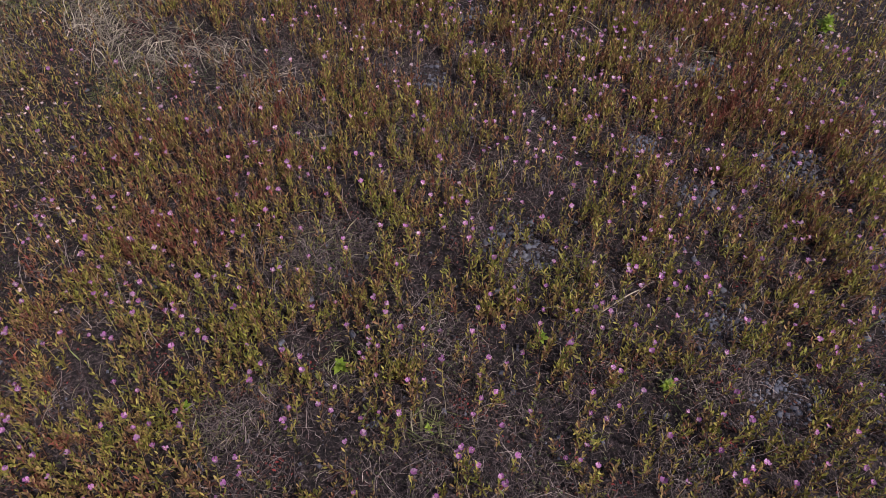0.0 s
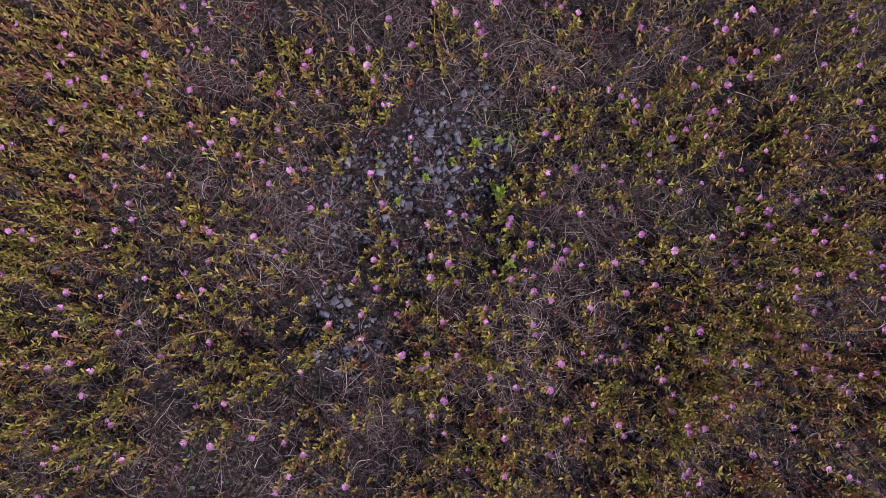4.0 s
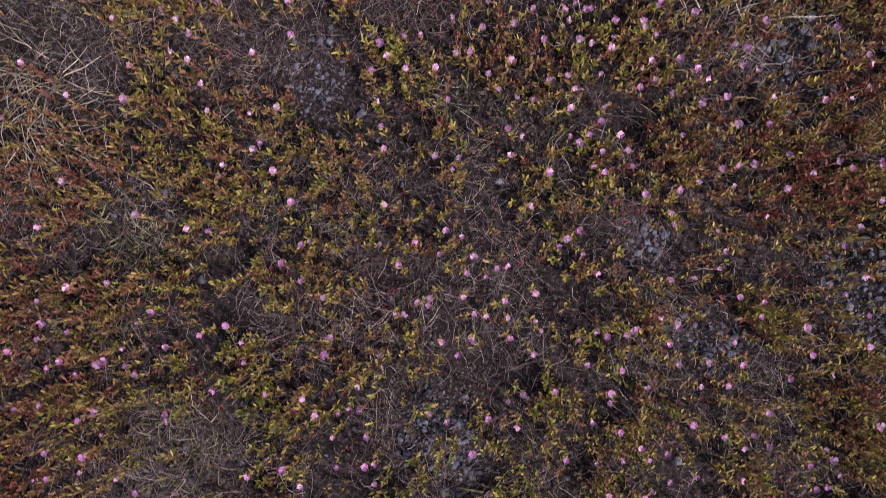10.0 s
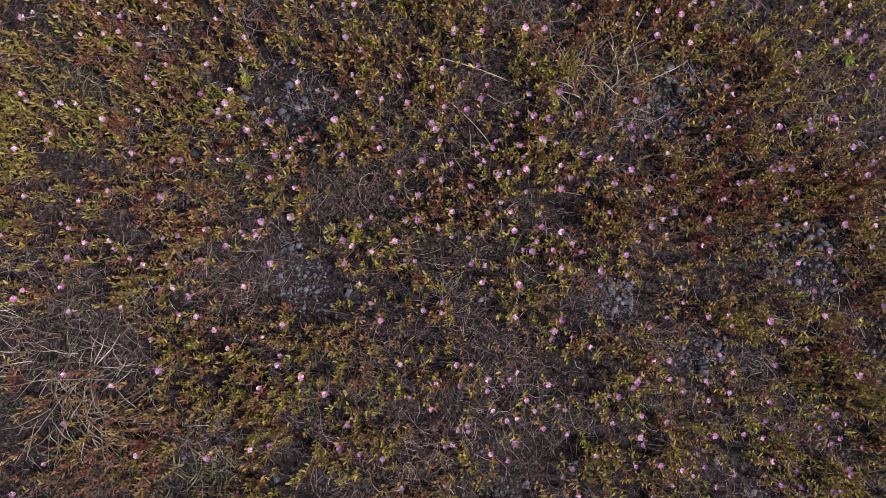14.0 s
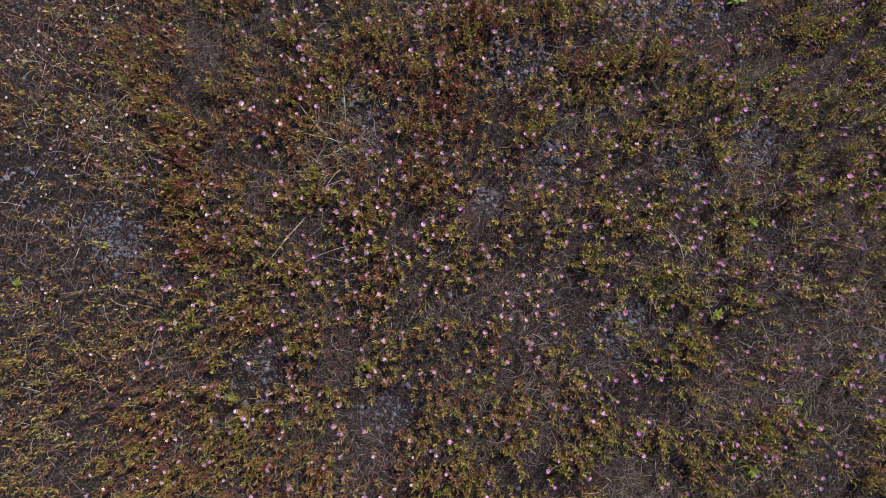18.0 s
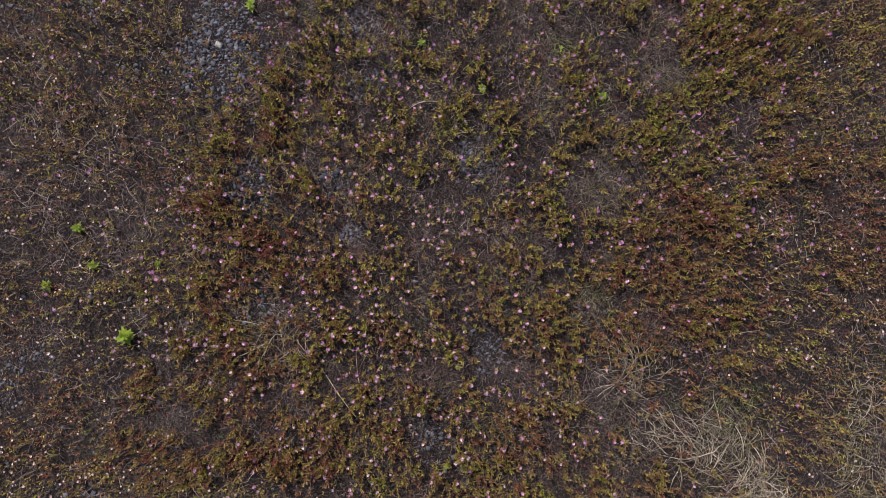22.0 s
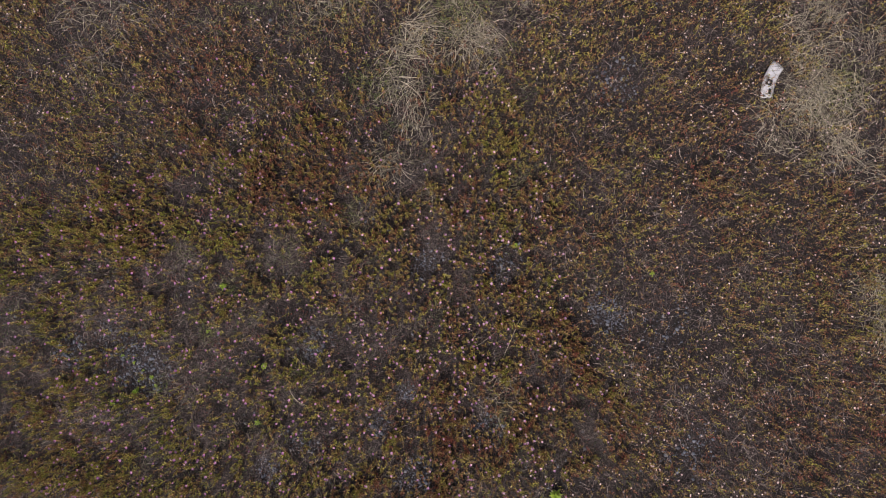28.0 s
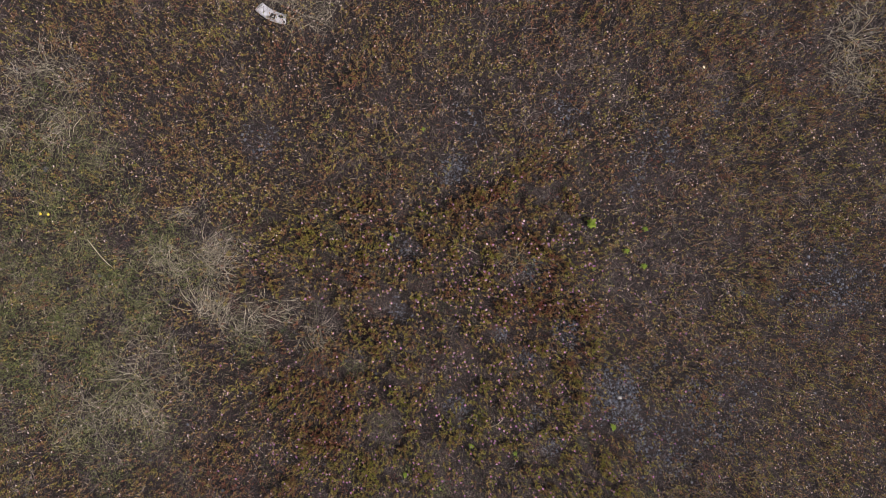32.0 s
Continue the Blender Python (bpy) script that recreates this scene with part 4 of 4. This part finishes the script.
def build_grass():
    blades = []
    for _ in range(16):
        L, up, curl = rng.uniform(0.022, 0.065), rng.uniform(0.3, 1.2), rng.uniform(-0.4, 0.4)
        path = [(0, 0, 0), (0.45 * L * math.cos(up), 0.3 * curl * L, 0.5 * L * math.sin(up)), (L * math.cos(up * 0.7), curl * L, 0.62 * L * math.sin(up))]
        v, t = ribbon(path, rng.uniform(0.0018, 0.0033))
        v[4:] = 0.85 * v[4:].mean(0) + 0.15 * v[4:]
        blades.append((v, t))

    def chance(px, py):
        return np.clip(0.05 + 0.10 * np.clip(-px - 0.3, 0, 3) + 0.8 * np.clip(waves(px, py, 41, 0.5) - 0.62, 0, 1) + 0.95 * patch(px, py, GREEN), 0, 1) * (1 - 0.7 * patch(px, py, GRAVEL))

    px, py = sown(*FIELD, 700, chance)
    for cx, cy, r in GREEN:
        qx, qy = sown(cx - 1.2 * r, cx + 1.2 * r, cy - 1.2 * r, cy + 1.2 * r, 4200, lambda a, b: patch(a, b, [(cx, cy, r)], 0.9))
        px, py = np.concatenate([px, qx]), np.concatenate([py, qy])
    n = len(px)
    v, t = scattered(blades, px, py, rng.uniform(0, 6.28, n), rng.normal(0, 0.3, n), rng.uniform(0.6, 1.4, n))
    tagged(new("green_grass", mesh_of("green_grass", v, t, M_GRASS)), "short soft green grass between the wildflowers", "grass", kind="stuff")


def tussock_mesh(count, spread):
    got = []
    for _ in range(count):
        v, t = blade(rng.uniform(0.08, 0.28), rng.uniform(0.0024, 0.0048), rng.uniform(1.3, 2.3), 4, rng.uniform(-0.8, 0.8))
        a, r = rng.uniform(0, 6.28), spread * np.sqrt(rng.uniform())
        got.append((turned(v, rng.normal(0, 0.9), 0, (r * np.cos(a), r * np.sin(a), 0)), t))
    return mesh_of("dry_grass_tussock", *join(got), M_STRAW)


def build_tussocks():
    kinds = [tussock_mesh(40, 0.15) for _ in range(6)]
    base = []
    for cx, cy, r in DRY:
        for _ in range(max(1, int((68 if cy < 5.5 else 140) * r * r))):
            a, q = rng.uniform(0, 6.28), r * np.sqrt(rng.uniform()) * 1.15
            x, y = cx + q * np.cos(a), cy + q * np.sin(a)
            if math.hypot(x + 0.668, y - 5.767) < 0.24:
                continue
            ob = new("dry_grass_tussock", kinds[int(rng.integers(6))])
            ob.matrix_basis = Matrix.Translation((x, y, float(ground_z(x, y)) - 0.003)) @ Matrix.Rotation(rng.uniform(0, 6.28), 4, "Z") @ Matrix.Scale(rng.uniform(0.7, 1.2), 4)
            tagged(ob, "flattened tussock of pale straw-coloured dry grass", "dry grass", "dry grass tussocks")


build_litter()
build_low_leaves()
build_grass()
build_tussocks()


# ---- stones ----
def stone_model(flat):
    """An angular chip: a skewed block with knocked-off corners."""
    v = np.array([(x, y, z) for z in (-1, 1) for x, y in ((-1, -1), (1, -1), (1, 1), (-1, 1))], float)
    v[:, :2] *= rng.uniform(0.45, 1.0, (8, 2))
    v[4:, :2] *= rng.uniform(0.55, 0.95)
    v *= (1.0, rng.uniform(0.6, 0.95), flat)
    v[:, 2] *= rng.uniform(0.6, 1.2, 8)
    q = [(0, 3, 2, 1), (4, 5, 6, 7), (0, 1, 5, 4), (1, 2, 6, 5), (2, 3, 7, 6), (3, 0, 4, 7)]
    return v, np.array([f for a, b, c, d in q for f in ((a, b, c), (a, c, d))])


def build_stones():
    models = [stone_model(rng.uniform(0.18, 0.45)) for _ in range(10)]
    meshes = [mesh_of("stone", v, t, M_STONE) for v, t in models]

    def bed(px, py):
        return np.clip(0.02 + patch(px, py, GRAVEL, 0.9), 0, 1)

    px, py = sown(*FIELD, 2600, bed)
    gx, gy = sown(*CORE, 5200, bed)
    px, py = np.concatenate([gx, px]), np.concatenate([gy, py])
    n = len(px)
    size = np.clip(rng.lognormal(-5.25, 0.65, n), 0.0022, 0.022) * np.where(px > 1.6, 0.95, 0.85)
    near = (np.hypot(px + 0.07, py - 0.3) < 0.42) | (np.hypot(px - 0.2, py - 1.72) < 0.24) | (np.hypot(px - 0.88, py - 1.3) < 0.26)
    near &= size > 0.0062
    near &= np.cumsum(near) <= 280
    for i in np.where(near)[0]:
        ob = new("pebble", meshes[int(rng.integers(10))])
        ob.matrix_basis = Matrix.Translation((px[i], py[i], float(ground_z(px[i], py[i])) + 0.2 * size[i])) @ Matrix.Rotation(rng.uniform(0, 6.28), 4, "Z") @ Matrix.Rotation(rng.normal(0, 0.2), 4, "X") @ Matrix.Scale(size[i], 4)
        tagged(ob, "small angular blue-grey pebble lying in a bare gravel patch", "pebble", "pebbles of the gravel patches")
    far = ~near
    v, t = scattered(models, px[far], py[far], rng.uniform(0, 6.28, far.sum()), rng.normal(0, 0.25, far.sum()), size[far], 0.2 * size[far])
    tagged(new("gravel", mesh_of("gravel", v, t, M_GRAVEL)), "loose blue-grey gravel in bare patches of soil", "gravel", kind="stuff")
    larger = [(-0.28, 0.36, 0.022), (-0.98, 0.30, 0.020), (-0.72, 0.29, 0.019), (-0.52, 0.26, 0.018), (0.20, 1.40, 0.024), (0.14, 1.48, 0.024), (-0.15, 1.84, 0.021),
              (0.47, 1.23, 0.025), (0.99, 1.94, 0.030), (1.48, 1.11, 0.030), (0.67, 0.99, 0.020), (0.15, 1.34, 0.018), (1.05, 1.98, 0.026), (-0.15, 3.53, 0.033),
              (1.30, 2.84, 0.028), (0.21, 1.48, 0.02), (1.83, 1.39, 0.034), (0.15, 3.19, 0.030), (2.19, 2.99, 0.031), (3.28, 2.13, 0.04), (1.89, 1.38, 0.03), (-3.07, 4.80, 0.035)]
    for k, (x, y, r) in enumerate(larger):
        me = meshes[k % 10] if k not in (0, 4, 16) else mesh_of("stone", *models[k % 10], M_PALE)
        ob = new("stone", me)
        ob.matrix_basis = Matrix.Translation((x, y, float(ground_z(x, y)) + 0.25 * r)) @ Matrix.Rotation(rng.uniform(0, 6.28), 4, "Z") @ Matrix.Scale(r, 4)
        tagged(ob, "pale grey flat stone lying on the soil" if k in (0, 4, 16) else "grey angular stone lying on the soil", "stone", "larger stones")


build_stones()


# ---- bright green weeds ----
def build_weeds():
    for x, y, r in WEEDS:
        base = new("green_weed")
        tagged(base, "low bright green leafy weed growing from bare soil", "weed", "bright green weeds")
        h = r * (1.1 if r < 0.06 else 1.5)
        part("stem", mesh_of("stem", *tube([(0, 0, -0.004), (0.002, 0, 0.5 * h), (0, 0.003, h)], [0.0022, 0.0018]), M_WEED), base)
        count = 10 if r < 0.03 else 16 if r < 0.06 else 34
        for n in range(count):
            u = (n + 0.5) / count
            L = r * rng.uniform(0.6, 1.0) * (1.1 - 0.55 * u)
            v, t = leaf(L, L * rng.uniform(0.45, 0.62), 0.3, 0.12)
            part("leaf", mesh_of("leaf", turned(v, n * 2.4, 0.1 + 0.7 * u, (0, 0, h * (0.25 + 0.7 * u))), t, M_WEED), base)
        base.matrix_basis = Matrix.Translation((x, y, float(ground_z(x, y)))) @ Matrix.Rotation(rng.uniform(0, 6.28), 4, "Z")


build_weeds()


# ---- long pale stalks ----
def build_stalks():
    for x0, y0, x1, y1, r, label in [(-2.84, 4.06, -2.66, 3.73, 0.004, "pale bare stick lying on grass"), (0.54, 3.29, 0.79, 3.07, 0.0018, "long pale dry grass stalk lying over wildflowers"),
                                     (0.57, 3.10, 0.64, 2.86, 0.0015, "long pale dry grass stalk lying over wildflowers"), (0.52, 1.40, 0.68, 1.50, 0.0025, "pale curved dry stalk lying on gravel")]:
        k = np.linspace(0, 1, 6)
        path = np.stack([x0 + (x1 - x0) * k + 0.01 * np.sin(3 * k), y0 + (y1 - y0) * k - 0.012 * np.sin(3 * k), 0 * k], -1)
        path[:, 2] = ground_z(path[:, 0], path[:, 1]) + r + (0.05 * np.sin(3.0 * k) if r < 0.005 else 0.012)
        path[0, 2] = path[-1, 2] = float(ground_z(x0, y0)) + 0.5 * r
        ob = new("dry_stalk" if r < 0.005 else "stick", mesh_of("dry_stalk", *tube(path, [r, r, 0.95 * r, 0.9 * r, 0.8 * r], 5), M_STRAW))
        tagged(ob, label, "stalk" if r < 0.005 else "stick")


build_stalks()


# ---- white curved fragment ----
def build_fragment():
    white = bpy.data.materials.new("weathered_white_plastic")
    nt, bsdf = nodes_of(white)
    dirt = place_noise(nt, 0.03, 6.0, 0.7)
    ramp = ramp_node(nt, [(0.34, (0.12, 0.115, 0.11)), (0.44, (0.48, 0.47, 0.49)), (0.6, (0.62, 0.61, 0.65)), (0.75, (0.70, 0.70, 0.74))])
    nt.links.new(dirt.outputs["Fac"], ramp.inputs["Fac"])
    nt.links.new(ramp.outputs["Color"], bsdf.inputs["Base Color"])
    bsdf.inputs["Roughness"].default_value = 0.55
    black = bpy.data.materials.new("black_mark")
    nt, bsdf = nodes_of(black)
    bsdf.inputs["Base Color"].default_value = (0.02, 0.02, 0.022, 1)
    bsdf.inputs["Roughness"].default_value = 0.7
    # a bowed band: arc in plan, slightly crowned across, 5 mm thick
    R, span, width = 0.42, 0.70, 0.104
    na, nw = 14, 6
    vs = []
    for side in (0, 1):
        for i in range(na + 1):
            a = -span / 2 + span * i / na
            for j in range(nw + 1):
                w = -width / 2 + width * j / nw
                r = R + w * (1 - 0.12 * abs(i / na - 0.4)) 
                crown = 0.014 * (1 - (2 * j / nw - 1) ** 2)
                vs.append((r * math.cos(a) - R, r * math.sin(a), crown + 0.03 - 0.005 * side))
    n1 = (na + 1) * (nw + 1)
    ts = []
    for side in (0, 1):
        for i in range(na):
            for j in range(nw):
                b = side * n1 + i * (nw + 1) + j
                c = b + nw + 1
                ts += [(b, c, c + 1), (b, c + 1, b + 1)] if side == 0 else [(b, c + 1, c), (b, b + 1, c + 1)]
    ring = [i * (nw + 1) for i in range(na + 1)] + [na * (nw + 1) + j for j in range(1, nw + 1)] + [i * (nw + 1) + nw for i in range(na - 1, -1, -1)] + list(range(nw - 1, 0, -1))
    for p, q in zip(ring, ring[1:] + ring[:1]):
        ts += [(p, p + n1, q + n1), (p, q + n1, q)]
    base = new("plastic_fragment")
    tagged(base, "broken curved white plastic strip with black marks on grass", "plastic fragment")
    part("band", mesh_of("band", vs, ts, white, smooth=False), base, "weathered white curved plastic band")

    def on_band(a, w):
        r = R + w
        return (r * math.cos(a) - R, r * math.sin(a), 0.014 * (1 - (2 * w / width) ** 2) + 0.0325)

    def mark(a0, w0, a1, w1, thick):
        k = [on_band(a0 + (a1 - a0) * q, w0 + (w1 - w0) * q) for q in (0, 0.33, 0.66, 1.0)]
        part("scratch", mesh_of("scratch", *tube(k, [thick, thick, thick], 4), black), base, "thin black scuff line")

    for m in [(0.36, -0.03, 0.24, 0.03, 0.0016), (0.38, 0.01, 0.22, -0.02, 0.0016), (0.30, -0.035, 0.33, 0.035, 0.0014), (0.26, -0.03, 0.16, 0.02, 0.0016), (0.2, 0.03, 0.12, -0.03, 0.0014),
              (-0.12, 0.035, -0.02, 0.02, 0.0018), (-0.25, 0.035, -0.20, -0.03, 0.0016), (-0.32, 0.03, -0.36, -0.02, 0.0018), (-0.05, 0.03, 0.06, 0.036, 0.0016)]:
        mark(-m[0], m[1], -m[2], m[3], m[4])
    # raised black blocks stand in for the flat letter-like marks on the band
    for a, w, sx, sy in [(0.05, 0.004, 0.026, 0.024), (0.22, -0.012, 0.012, 0.022), (0.31, 0.03, 0.008, 0.010)]:
        c = on_band(a, w)
        bm = bmesh.new()
        bmesh.ops.create_cube(bm, size=1.0)
        bmesh.ops.scale(bm, vec=(sx * 1.6, sy * 2, 0.012), verts=bm.verts)
        bmesh.ops.bevel(bm, geom=bm.edges[:], offset=0.003, segments=2, affect="EDGES")
        bmesh.ops.transform(bm, matrix=Matrix.Translation(c) @ Matrix.Rotation(a, 4, "Z"), verts=bm.verts)
        me = bpy.data.meshes.new("clip")
        bm.to_mesh(me)
        bm.free()
        me.materials.append(black)
        part("clip", me, base, "raised black block for a dark letter-like mark")
    bm = bmesh.new()
    bmesh.ops.create_cone(bm, cap_ends=True, segments=10, radius1=0.009, radius2=0.008, depth=0.004)
    c = on_band(0.06, 0.008)
    bmesh.ops.translate(bm, vec=(c[0], c[1], c[2] + 0.008), verts=bm.verts)
    me = bpy.data.meshes.new("dot")
    bm.to_mesh(me)
    bm.free()
    me.materials.append(white)
    part("dot", me, base, "round white dot on a black block")
    x, y = -0.668, 5.767
    base.matrix_basis = Matrix.Translation((x, y, float(ground_z(x, y)) + 0.01)) @ Matrix.Rotation(math.atan2(-0.09, -0.07), 4, "Z")


build_fragment()


# ---- single yellow flowers and one white one in the grass ----
def build_small_flowers():
    for x, y, mat, label, name in [(-3.17, 4.38, M_YELLOW, "small yellow flower in short green grass", "yellow_flower"), (-3.10, 4.36, M_YELLOW, "small yellow flower in short green grass", "yellow_flower"),
                                   (3.31, 4.39, M_STAMEN, "small white flower among dry stalks", "white_flower")]:
        base = new(name)
        tagged(base, label, "flower")
        stem, fol, tip = stem_model(0.12, 6, 0.1)
        part("stem", mesh_of("stem", *stem, M_STEM), base)
        part("foliage", mesh_of("foliage", *fol, M_GRASS), base)
        petals, stamens = blossom_model(0.013, 0.3)
        for v, t in petals:
            part("petal", mesh_of("petal", turned(v, 0, 0.15, tip), t, mat), base)
        base.matrix_basis = Matrix.Translation((x, y, float(ground_z(x, y)) - 0.003))


build_small_flowers()
